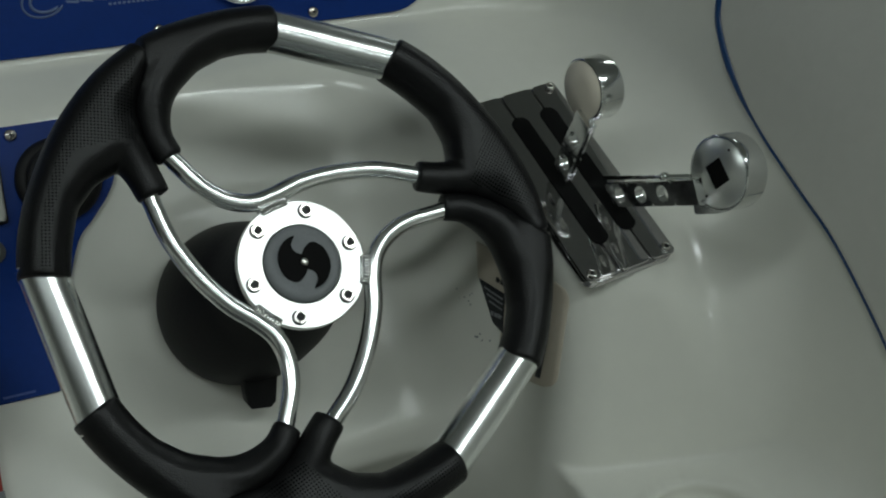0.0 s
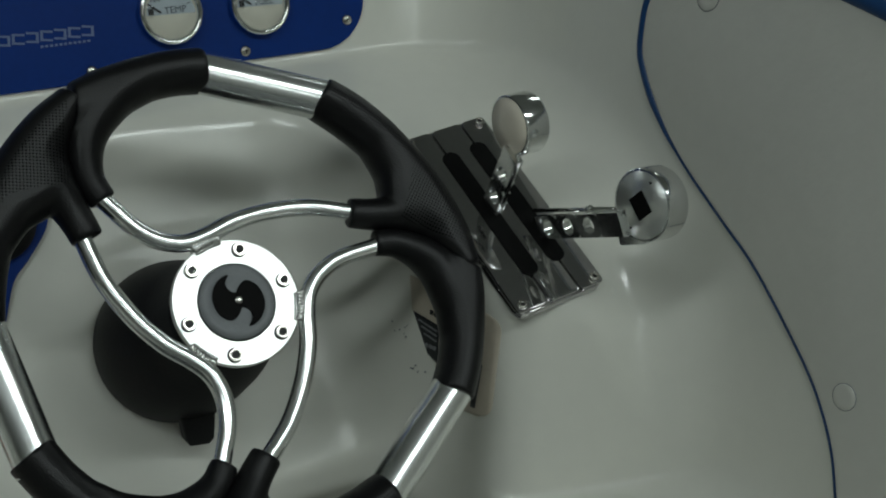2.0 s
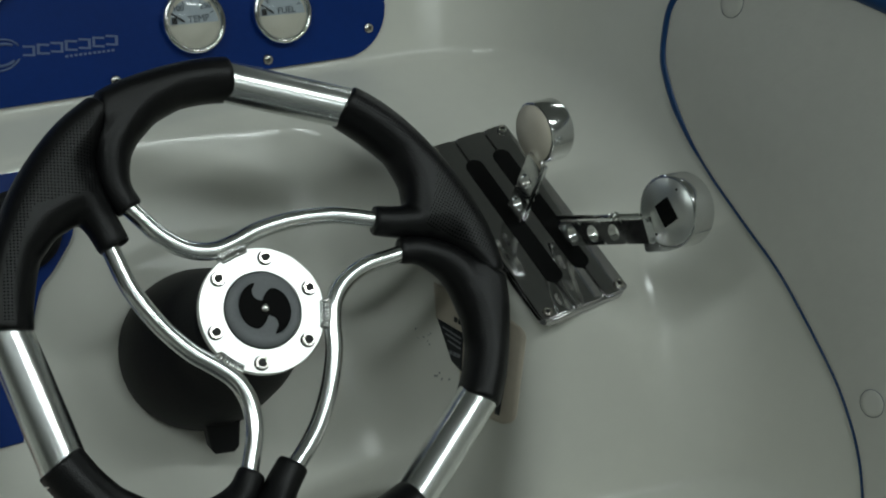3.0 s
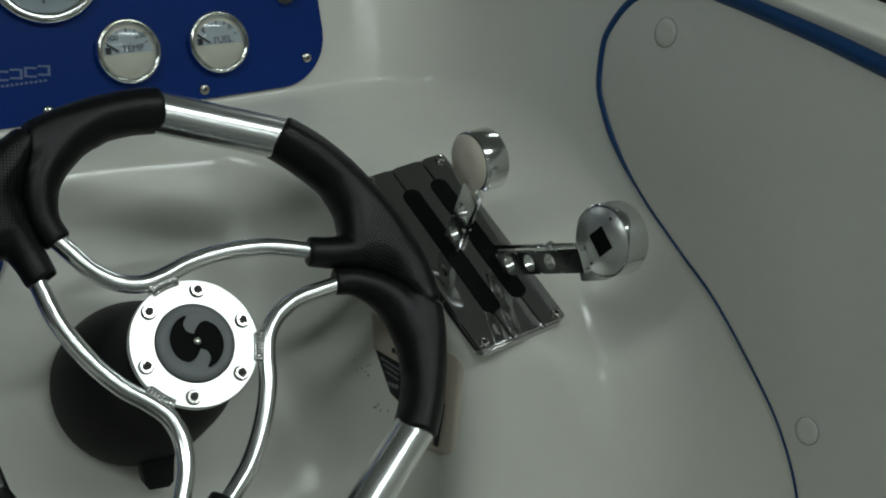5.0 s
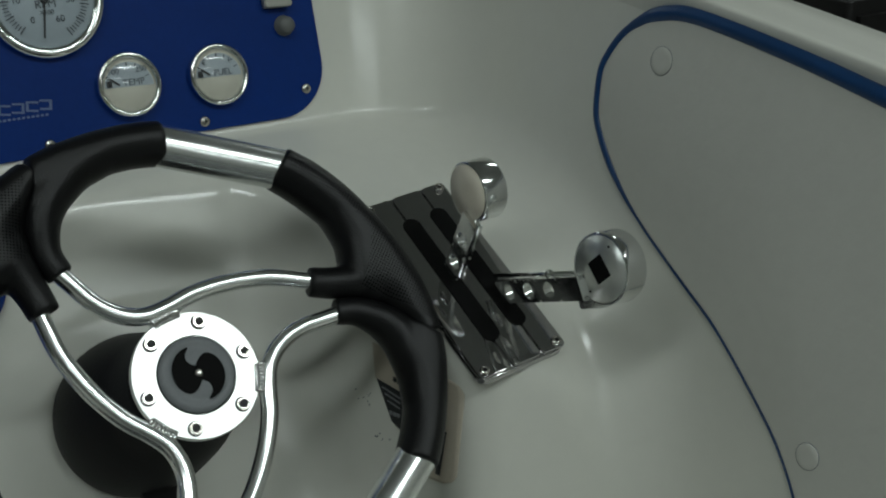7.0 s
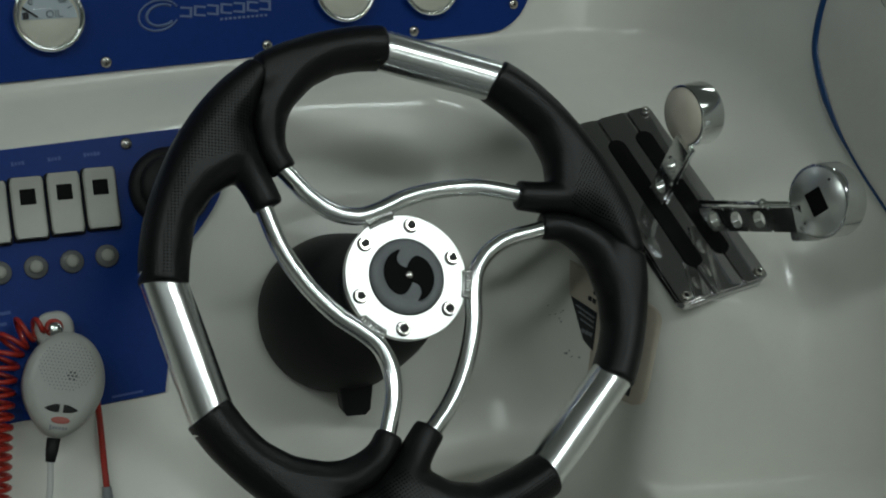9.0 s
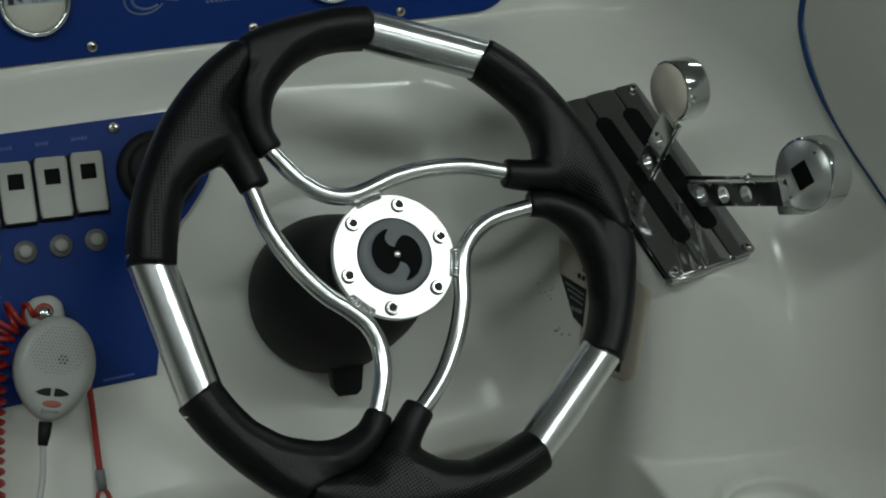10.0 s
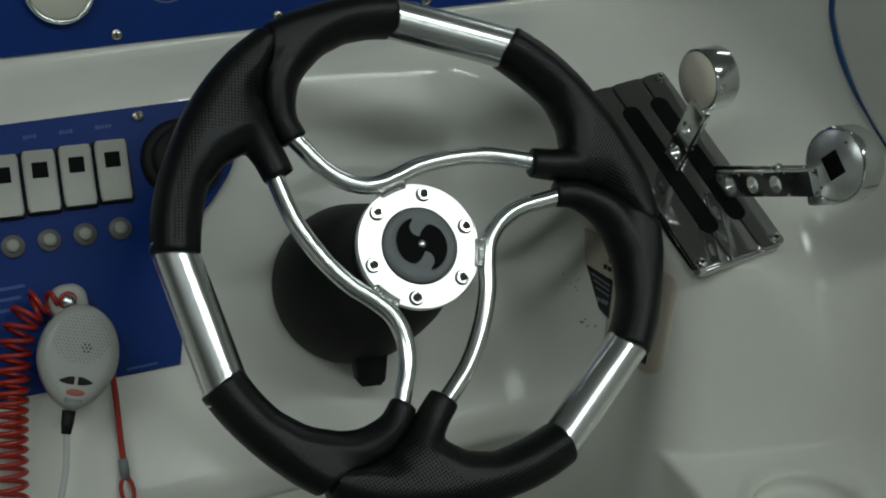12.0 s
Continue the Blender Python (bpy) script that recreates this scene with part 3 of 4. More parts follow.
        o = [(x * 1.18, y * 1.18) for x, y, in [p[:2] for p in spline(pts + pts[:1], 4)][:-1]]
        em = slab(o, 0.0040, 0.0081)
        part("emblem", em, SLOT, cap, "black swirl emblem", smooth=False, m=pose(0, 0, 0, 0, 0, -8 + 180 * k))
    # bright dot stands for the highlight in the middle of the emblem
    part("emblem_highlight", lathe([(0.0030, 0.006), (0.0027, 0.0085), (0.001, 0.0089)], 20), STEEL, cap)
    # adapter behind the plate
    part("hub_adapter", lathe([(0.030, -0.050), (0.034, -0.040), (0.0385, -0.012), (0.0395, -0.0045), (0.036, -0.0042)], 64), DARK_STEEL_AND_SHADE, top, "dark metal hub adapter")


def socket_screw():
    return lathe([(0.0046, 0.0), (0.0046, 0.0026), (0.0042, 0.0031), (0.0030, 0.0031), (0.0027, 0.0028), (0.0027, 0.0018)], 28)


build_wheel()


def build_column():
    top = empty("tilt_column", LOWER, "black rubber steering column boot with tilt lever", "steering column")
    base = Vector((-0.0095, 0.0045, -0.013))
    tip = LOWER.inverted() @ (WHEEL @ Vector((0, 0, -0.030)))
    axis = WHEEL.to_3x3() @ Vector((0, 0, 1))
    axis = LOWER.to_3x3().inverted() @ axis
    ctrl = [tuple(base), tuple(base + Vector((0, 0, 0.03))), tuple(tip - axis * 0.045), tuple(tip)]
    path = spline(ctrl, 8)
    rad = [p[0] for p in spline([(0.0605,), (0.0600,), (0.0500,), (0.036,)], 8)]
    bm = bmesh.new()
    sweep(bm, path, rad, 48)
    part("boot", bm, RUBBER, top, "black rubber bell-shaped boot")
    bm = slab([(-0.0135, 0.013), (-0.0128, 0.009), (-0.0105, -0.008), (-0.0075, -0.0125), (0.0070, -0.0135), (0.0110, -0.0095), (0.0130, 0.009), (0.0130, 0.013)], -0.006, 0.006, 0.002)
    part("tilt_lever", bm, RUBBER, top, "black plastic tilt lever", m=Matrix.Translation((-0.0150, -0.0605, 0.018)) @ pose(0, 0, 0, 20, 0, -4))
    bm = bmesh.new()
    sweep(bm, [(-0.0150, -0.045, 0.012), (-0.0155, -0.062, 0.017)], 0.007, 14)
    part("lever_arm", bm, RUBBER, top)


build_column()

# ---- throttle control ----
def build_throttle():
    ez = POD_N.copy()
    ey = Vector((-0.16138, 0.86034, 0.48350))
    ex = ey.cross(ez).normalized()
    ey = ez.cross(ex)
    base = Matrix.Translation((0.20322, 1.02095, 0.97934)) @ Matrix((ex, ey, ez)).transposed().to_4x4()
    W, L = 0.0632, 0.1650
    top = empty("throttle_control", base, "chrome twin lever engine control on a ribbed plate", "engine control")
    plate = part("plate", slab(rounded(0.0765, 0.1775, 0.009), -0.004, 0.0018, 0.0010), CHROME_DARK_REFLECT, top, "mirror chrome mounting plate")
    sharp(plate, 25)
    # three covers with a hollow edge between them
    for x0, x1 in ((-0.0375, -0.0118), (-0.0095, 0.0155), (0.0172, 0.0375)):
        sharp(part("cover_plate", slab(rounded(x1 - x0, 0.1755, 0.0035, 5, x=(x0 + x1) / 2), 0.002, 0.0042, 0.0009), CHROME_DARK_REFLECT, top, "mirror chrome cover plate"), 25)
    for sx in (-1, 1):
        for sy in (-1, 1):
            sc = part("socket_screw", lathe([(0.0036, 0), (0.0036, 0.002), (0.0030, 0.0026), (0.0019, 0.0026), (0.0017, 0.001)], 24), STEEL, top, m=Matrix.Translation((sx * W / 2, sy * L / 2, 0.0042)))
            # dark plug stands for the shaded hollow of the socket
            part("hex_socket_shade", lathe([(0.0017, 0.0005), (0.0017, 0.0021)], 6), DARK_STEEL_AND_SHADE, sc, smooth=False)
    for x, y0, y1 in ((-0.0090, -0.0625, 0.0635), (0.0166, -0.0590, 0.0650)):
        bm = slab(rounded(0.0146, y1 - y0, 0.0072, 8, x=x, y=(y0 + y1) / 2), 0.001, 0.0052, 0.0008)
        part("slot_boot", bm, SLOT, top, "black rubber slot seal")
    return top, base


throttle, THROTTLE = build_throttle()


def build_lever(p0, p1, side, holes, label):
    """A flat perforated lever from p0 to p1 (in the world), its width along side."""
    d = (p1 - p0)
    ln = d.length
    ey = d.normalized()
    ex = (side - ey * side.dot(ey)).normalized()
    ez = ex.cross(ey)
    m = Matrix.Translation(p0) @ Matrix((ex, ey, ez)).transposed().to_4x4()
    inv = THROTTLE.inverted() @ m
    wide = 0.0085
    bm = bmesh.new()
    # side rails, webs between the holes
    for s in (-1, 1):
        sweep(bm, [(s * (wide - 0.0012), 0, 0), (s * (wide - 0.0012), ln, 0)], 0.0021, 10)
    step = ln / (holes + 0.6) if holes < 3 else ln * 0.245
    n = 28
    for h in range(holes):
        cy = step * (h + (0.7 if holes < 3 else 0.62))
        r, cell = min(step * 0.44, wide - 0.0022), step / 2
        inner, outer = [], []
        for i in range(n):
            a = 2 * math.pi * i / n
            c, s = math.cos(a), math.sin(a)
            k = min(wide / abs(c) if abs(c) > 1e-6 else 9, cell / abs(s) if abs(s) > 1e-6 else 9)
            inner.append((r * c, cy + r * s))
            outer.append((k * c, cy + k * s))
        rings = [[bm.verts.new((x, y, z)) for x, y in o] for o, z in ((outer, -0.0032), (outer, 0.0032), (inner, 0.0032), (inner, -0.0032))]
        for a, b in zip(rings, rings[1:] + rings[:1]):
            for i in range(n):
                bm.faces.new((a[i], a[(i + 1) % n], b[(i + 1) % n], b[i]))
    y0 = step * (holes + (0.2 if holes < 3 else 0.12))
    box(bm, 0, (y0 + ln) / 2, 0, 2 * wide, max(ln - y0, 0.002), 0.0064)
    box(bm, 0, step * 0.1, 0, 2 * wide, step * 0.22, 0.0064)
    lever = part("lever", bm, KNOB, throttle, label, m=inv)
    sharp(lever)
    return lever


def drum(center, face, up, r, depth, insert, square):
    ez = face.normalized()
    ey = (up - ez * up.dot(ez)).normalized()
    ex = ey.cross(ez)
    m = THROTTLE.inverted() @ Matrix.Translation(center) @ Matrix((ex, ey, ez)).transposed().to_4x4()
    prof = [(r * 0.80, -depth), (r * 0.95, -depth), (r * 0.985, -depth + 0.0006), (r, -depth + 0.0018), (r, -0.0016), (r * 0.985, -0.0004), (r * 0.96, 0), (r * 0.93, 0), (r * 0.92, -0.0004)]
    knob = part("knob", lathe(prof, 64), KNOB, throttle, "polished aluminium drum knob", m=m)
    sharp(knob, 22)
    part("knob_insert", lathe([(r * 0.915, -0.001), (r * 0.90, 0.0004), (r * 0.2, 0.0008)], 48), insert, knob, "pale flat knob insert")
    if square:
        part("switch_window", slab(rounded(0.0135, 0.0165, 0.0008), 0.0005, 0.0016, 0.0003), SLOT, knob, "black square switch window", smooth=False, m=pose(0, 0, 0, 0, 0, 24))
        part("face_bracket", slab(rounded(r * 1.02, r * 1.02, 0.003, 5, x=-r * 0.53, y=-r * 0.53), -0.0035, -0.0004, 0.0006), ALU, knob, "flat aluminium bracket")
        for a in (50, 230):
            part("pin", lathe([(0.0009, 0.0006), (0.0008, 0.0013)], 12), DARK_STEEL_AND_SHADE, knob, m=Matrix.Translation((0.0185 * math.cos(radians(a)), 0.0185 * math.sin(radians(a)), 0)))
    return knob


def levers():
    tp = lambda x, y, z: THROTTLE @ Vector((x, y, z))
    ex, ey, ez = (THROTTLE.to_3x3() @ Vector(v) for v in ((1, 0, 0), (0, 1, 0), (0, 0, 1)))
    # inner lever, upright
    a, b = tp(-0.0070, 0.0010, 0.006), tp(-0.0058, -0.0030, 0.072)
    build_lever(a, b, ey, 2, "chrome lever with round holes")
    drum(tp(-0.0037, 0.0115, 0.0846), (-ex * 0.99 + ez * 0.12), ey, 0.0220, 0.0195, IVORY, False)
    # outer lever, pulled back
    a, b = tp(0.0175, -0.0290, 0.008), tp(0.0190, -0.0975, 0.0905)
    build_lever(a, b, ey * 0.76 + ez * 0.65, 3, "chrome lever with round holes")
    drum(tp(0.0317, -0.0950, 0.1005), (-ex * 0.97 + ez * 0.24), (ey * 0.76 + ez * 0.65), 0.0252, 0.0188, ALU_FACE, True)
    bm = bmesh.new()
    sweep(bm, [tp(0.0150, -0.0200, 0.0180), tp(0.0150, -0.0880, 0.0965)], 0.0017, 10)
    c = tp(0.0150, -0.0690, 0.0746)
    bmesh.ops.create_uvsphere(bm, u_segments=14, v_segments=8, radius=0.0034, matrix=Matrix.Translation(c))
    for v in bm.verts:
        v.co = THROTTLE.inverted() @ v.co
    part("control_rod", bm, CHROME, throttle, "thin chrome rod with a collar")


levers()

# ---- gauge panel ----
def panel_screw(parent, x, y, z=0.0026):
    sc = part("screw", lathe([(0.0046, 0), (0.0044, 0.001), (0.0034, 0.0022), (0.0015, 0.0026)], 24), STEEL, parent, "steel panel screw", m=Matrix.Translation((x, y, z)))
    # dark cross on the head stands for the shade in its slots
    bm = bmesh.new()
    box(bm, 0, 0, 0.0024, 0.0034, 0.0009, 0.0008)
    box(bm, 0, 0, 0.0024, 0.0009, 0.0034, 0.0008)
    part("cross_slot_shade", bm, DARK_STEEL_AND_SHADE, sc, smooth=False)


def text_part(name, body, size, material, parent, m):
    cu = bpy.data.curves.new(name, "FONT")
    cu.body, cu.size, cu.align_x, cu.align_y, cu.extrude = body, size, "CENTER", "CENTER", 0.0001
    tmp = bpy.data.objects.new(name, cu)
    scene.collection.objects.link(tmp)
    bpy.context.view_layer.update()
    me = bpy.data.meshes.new_from_object(tmp.evaluated_get(bpy.context.evaluated_depsgraph_get()))
    scene.collection.objects.unlink(tmp)
    bpy.data.objects.remove(tmp)
    me.materials.append(material)
    ob = new(name, me)
    ob.parent = parent
    ob.matrix_local = m
    return ob


def gauge(m, r, word, left, right, label, needle, big=False):
    top = empty("gauge", m, label, "gauge", "dash gauges")
    k = r / 0.027
    prof = [(r * 0.93, 0), (r, 0.001), (r * 1.0, 0.004), (r * 0.975, 0.0065), (r * 0.92, 0.0083), (r * 0.86, 0.0077), (r * 0.815, 0.0062), (r * 0.805, 0.0046)]
    part("bezel", lathe(prof, 72, cap=False), CHROME, top, "chrome gauge bezel")
    part("dial", lathe([(r * 0.82, 0.0035), (r * 0.81, 0.0042), (r * 0.01, 0.0043)], 64), DIAL if big else DIAL_CREAM, top, "pale gauge face")
    zt = 0.0050
    if not big:
        o = [(r * 0.76 * math.cos(radians(a)), r * 0.74 * math.sin(radians(a)) - r * 0.06) for a in range(-2, 183, 6)]
        part("scale_window", slab(o, 0.0042, 0.0046), DIAL, top, "grey-blue scale field", smooth=False)
        marks = [(160, 0.0007), (140, 0.0005), (115, 0.0007), (90, 0.0010), (65, 0.0007), (40, 0.0005), (20, 0.0007)]
    else:
        marks = [(-62 + 4.833 * i, 0.0009 if i % 5 == 0 else 0.0006) for i in range(61)]
    bm = bmesh.new()
    for a, wd in marks:
        rr = r * (0.62 if not big else 0.66)
        box(bm, rr, 0, 0, r * (0.12 if not big else (0.10 if wd < 0.0008 else 0.15)), wd, 0.0003, pose(0, 0, zt, 0, 0, a))
    part("scale_marks", bm, GAUGE_INK, top, smooth=False)
    if word:
        text_part("word", word, 0.0078 * k, GAUGE_INK, top, Matrix.Translation((r * 0.14, r * 0.055, zt)))
    for s, (x, y) in ((left, (-0.44, 0.42)), (right, (0.42, 0.42))):
        if s:
            text_part("number", s, 0.0066 * k, GAUGE_INK, top, Matrix.Translation((r * x, r * y, zt)))
    bm = bmesh.new()
    if big:
        box(bm, 0, -r * 0.30, 0, 0.0014, r * 0.72, 0.0004, pose(0, 0, zt + 0.0006, 0, 0, -10))
        bmesh.ops.create_cone(bm, segments=20, radius1=0.0042, radius2=0.0036, depth=0.002, cap_ends=True, matrix=Matrix.Translation((0, 0, zt + 0.001)))
    else:
        box(bm, 0, 0, 0, r * 0.48, 0.0015, 0.0004, Matrix.Translation((-r * 0.50, r * 0.16, zt + 0.0006)) @ pose(0, 0, 0, 0, 0, needle))
        box(bm, 0, 0, 0, r * 0.16, 0.0050, 0.0004, Matrix.Translation((-r * 0.62, r * 0.07, zt + 0.0004)))
    part("needle", bm, INK, top, smooth=False)
    gl = part("glass", lathe([(r * 0.82, 0.0062), (r * 0.65, 0.0062 + 0.056 * r), (r * 0.45, 0.0062 + 0.103 * r), (r * 0.22, 0.0062 + 0.135 * r), (r * 0.004, 0.0062 + 0.145 * r)], 48, cap=False), LENS, top, "clear domed gauge glass")
    gl.visible_shadow = False
    return top


def build_upper():
    a0, a1, b0, b1, r = -0.373, 0.2265, -0.0012, 0.24, 0.045
    top = empty("instrument_board", UPPER, "deep blue gauge panel screwed to the dash", "dash panel")
    o = [(a0, b0)] + [(a1 - r + r * math.cos(radians(a)), b0 + r + r * math.sin(radians(a))) for a in range(-90, 1, 9)] + [(a1, b1), (a0, b1)]
    part("panel", slab(o, -0.004, 0.0026, 0.0006), BLUE, top, "deep blue panel", smooth=False)
    for x, y in ((-0.1432, 0.0065), (-0.0160, 0.0071), (0.1116, 0.0066), (0.2072, 0.0210), (-0.270, 0.0062)):
        panel_screw(top, x, y)
    on = lambda x, y: UPPER @ Matrix.Translation((x, y, 0.0026))
    gauge(on(0.0535, 0.0449), 0.0264, "TEMP", "100", "250", "round white temperature gauge with chrome bezel", -38)
    gauge(on(0.1294, 0.0431), 0.0260, "FUEL", "E", "F", "round white fuel gauge with chrome bezel", -38)
    gauge(on(-0.1801, 0.0436), 0.0266, "OIL", "0", "80", "round white oil pressure gauge with chrome bezel", -38)
    tach = gauge(on(-0.0002, 0.1190), 0.0468, "", "", "", "large round white engine speed gauge with chrome bezel", 0, True)
    for s, x, y, size in (("0", -0.25, -0.34, 0.0072), ("60", 0.20, -0.36, 0.0072), ("10", -0.465, 0.0, 0.0072), ("50", 0.42, -0.06, 0.0072), ("RPM", 0.0, -0.10, 0.0088), ("X100", 0.0, -0.235, 0.0050)):
        text_part("number" if s.isdigit() else "word", s, size, GAUGE_INK, tach, Matrix.Translation((0.0468 * x, 0.0468 * y, 0.0050)))
    gauge(on(-0.1157, 0.1119), 0.0440, "", "", "", "large round white boat speed gauge with chrome bezel", 0, True)
    knob = part("push_button", lathe([(0.0088, 0), (0.0088, 0.001), (0.0072, 0.0014), (0.0072, 0.0075), (0.006, 0.0090), (0.002, 0.0094)], 32), BUTTON, top, "grey push button", m=Matrix.Translation((0.1964, 0.0765, 0.0026)))
    part("rocker_key", slab(rounded(0.0246, 0.046, 0.0026), 0.0, 0.009, 0.0016), WHITE_PLASTIC, top, "white rocker key", m=Matrix.Translation((0.1925, 0.1150, 0.0026)) @ pose(0, 0, 0, 0, 0, -2))
    # maker's mark as plain shapes
    for rx, ry, cx, t0, t1, thick in ((0.0155, 0.0115, -0.0985, 0.5, 5.9, 0.0009), (0.0115, 0.0080, -0.0965, 0.9, 5.6, 0.0012)):
        bm = bmesh.new()
        arc = [(rx * math.cos(t), ry * math.sin(t)) for t in np.linspace(t0, t1, 24)]
        sweep(bm, [(x + cx + 0.2 * y, y + 0.0378, 0.0027) for x, y in arc], thick, 6)
        part("mark_swoosh", bm, SILVER_INK, top, "pale silver printed swoosh")
    sh = Matrix(((1, 0.3, 0, 0), (0, 1, 0, 0), (0, 0, 1, 0), (0, 0, 0, 1)))
    for i in range(7):
        bm = bmesh.new()
        x = -0.0770 + 0.0106 * i
        # two bars and a stem stand for each printed shape
        box(bm, 0, 0.0031, 0, 0.0094, 0.0015, 0.0003)
        box(bm, 0, -0.0031, 0, 0.0094, 0.0015, 0.0003)
        box(bm, -0.0036 if i % 2 else 0.0036, 0, 0, 0.0020, 0.0046, 0.0003)
        part("mark_shape", bm, SILVER_INK, top, smooth=False, m=Matrix.Translation((x, 0.0385, 0.0028)) @ sh)
    for i in range(11):
        bm = bmesh.new()
        box(bm, -0.0500 + 0.0036 * i, 0.0308, 0.0028, 0.0022, 0.0018, 0.0003)
        part("mark_dash", bm, SILVER_INK, top, smooth=False)


build_upper()


# ---- switch panel ----
def rocker(m):
    top = empty("rocker_switch", m, "white rocker switch with dark square window", "switch", "dash switches")
    part("bezel", slab(rounded(0.0246, 0.0462, 0.0026), 0, 0.0030, 0.0008), RUBBER, top, "black switch frame", smooth=False)
    sharp(part("rocker", rocker_body(), WHITE_PLASTIC, top, "white rocker"), 50)
    part("window", slab(rounded(0.0108, 0.0112, 0.0005), 0.0040, 0.0073, 0.0002), SLOT, top, "dark indicator window", smooth=False, m=pose(0, 0.0085, 0, 6))
    bm = bmesh.new()
    for i in range(3):
        box(bm, -0.004 + 0.004 * i, -0.0150, 0.0062, 0.0026, 0.0005, 0.0003)
    part("print", bm, GREY_RUBBER, top, smooth=False)
    return top


def rocker_body():
    """A rocker with a dished face, one end pressed in."""
    bm = bmesh.new()
    rows = []
    for i in range(15):
        y = -0.0215 + 0.043 * i / 14
        z = 0.0062 + 0.0026 * (y / 0.0215) ** 2 + 0.0010 * y / 0.0215
        w = 0.0112 - (0.0012 if i in (0, 14) else 0)
        rows.append([bm.verts.new(p) for p in ((-w, y, 0.001), (-w, y, z - 0.0012), (-w + 0.0009, y, z - 0.0002), (-w + 0.0022, y, z), (w - 0.0022, y, z), (w - 0.0009, y, z - 0.0002), (w, y, z - 0.0012), (w, y, 0.001))])
    for a, b in zip(rows, rows[1:]):
        for i in range(7):
            bm.faces.new((a[i], a[i + 1], b[i + 1], b[i]))
    bm.faces.new(rows[0])
    bm.faces.new(list(reversed(rows[-1])))
    bmesh.ops.recalc_face_normals(bm, faces=bm.faces[:])
    return bm


def build_lower():
    top = empty("switch_board", LOWER, "deep blue switch panel screwed to the dash", "dash panel")
    right = spline([(-0.078, 0.162), (-0.0735, 0.138), (-0.0784, 0.1204), (-0.0852, 0.1049), (-0.1015, 0.0864), (-0.1155, 0.0715), (-0.130, 0.035), (-0.141, 0.0), (-0.1494, -0.0285)], 5)
    o = list(reversed(right)) + [(-0.40, 0.162), (-0.40, -0.0285)]
    part("panel", slab(o, -0.004, 0.0026, 0.0006), BLUE, top, "deep blue panel", smooth=False)
    for x, y in ((-0.1449, 0.1551), (-0.30, 0.1562)):
        panel_screw(top, x, y)
    on = lambda x, y: LOWER @ Matrix.Translation((x, y, 0.0026))
    first = rocker(on(-0.1698, 0.1174) @ pose(0, 0, 0, 0, 0, -3.0))
    for i in range(1, 6):
        copy_thing(first, on(-0.1698 - 0.0252 * i, 0.1174) @ pose(0, 0, 0, 0, 0, -3.0))
    for i in range(6):
        bt = part("breaker_button", lathe([(0.0082, 0), (0.0082, 0.0016), (0.0076, 0.0024), (0.0052, 0.0028), (0.0048, 0.0030)], 32), BUTTON, top, "grey round breaker button", m=Matrix.Translation((-0.1728 - 0.0247 * i, 0.0757, 0.0026)))
        part("plunger", lathe([(0.0046, 0.0024), (0.0046, 0.0052), (0.0040, 0.0060), (0.0015, 0.0062)], 24), PLUNGER, bt, "pale grey plunger")
        bm = bmesh.new()
        rnd = random.Random(i)
        x0 = -0.1692 - 0.0252 * i
        for j in range(rnd.choice((4, 5, 6))):
            box(bm, x0 - 0.006 + 0.0024 * j, 0.1508, 0.0028, 0.0017, 0.0022 + 0.0008 * (j % 3 == 0), 0.0003)
        part("caption", bm, BLUE_INK, top, smooth=False)
    for i, wd in enumerate((0.024, 0.020, 0.016)):
        bm = bmesh.new()
        box(bm, -0.256 - (0.024 - wd) / 2, 0.0475 - 0.0075 * i, 0.0028, wd, 0.0022, 0.0003)
        part("print_line", bm, BLUE_INK, top, smooth=False)
    bm = bmesh.new()
    box(bm, -0.176, -0.0245, 0.0028, 0.022, 0.0016, 0.0003)
    part("print_line", bm, BLUE_INK, top, smooth=False)
    # round black socket
    sock = empty("round_socket", on(-0.1193, 0.1185), "round black rubber-capped dash socket", "socket")
    part("collar", lathe([(0.030, 0), (0.030, 0.004), (0.028, 0.007), (0.025, 0.009), (0.023, 0.0085)], 56), RUBBER, sock, "black round collar")
    part("cap", lathe([(0.023, 0.004), (0.0225, 0.014), (0.020, 0.0165), (0.010, 0.018), (0.002, 0.018)], 48), RUBBER, sock, "black rubber cap")


build_lower()


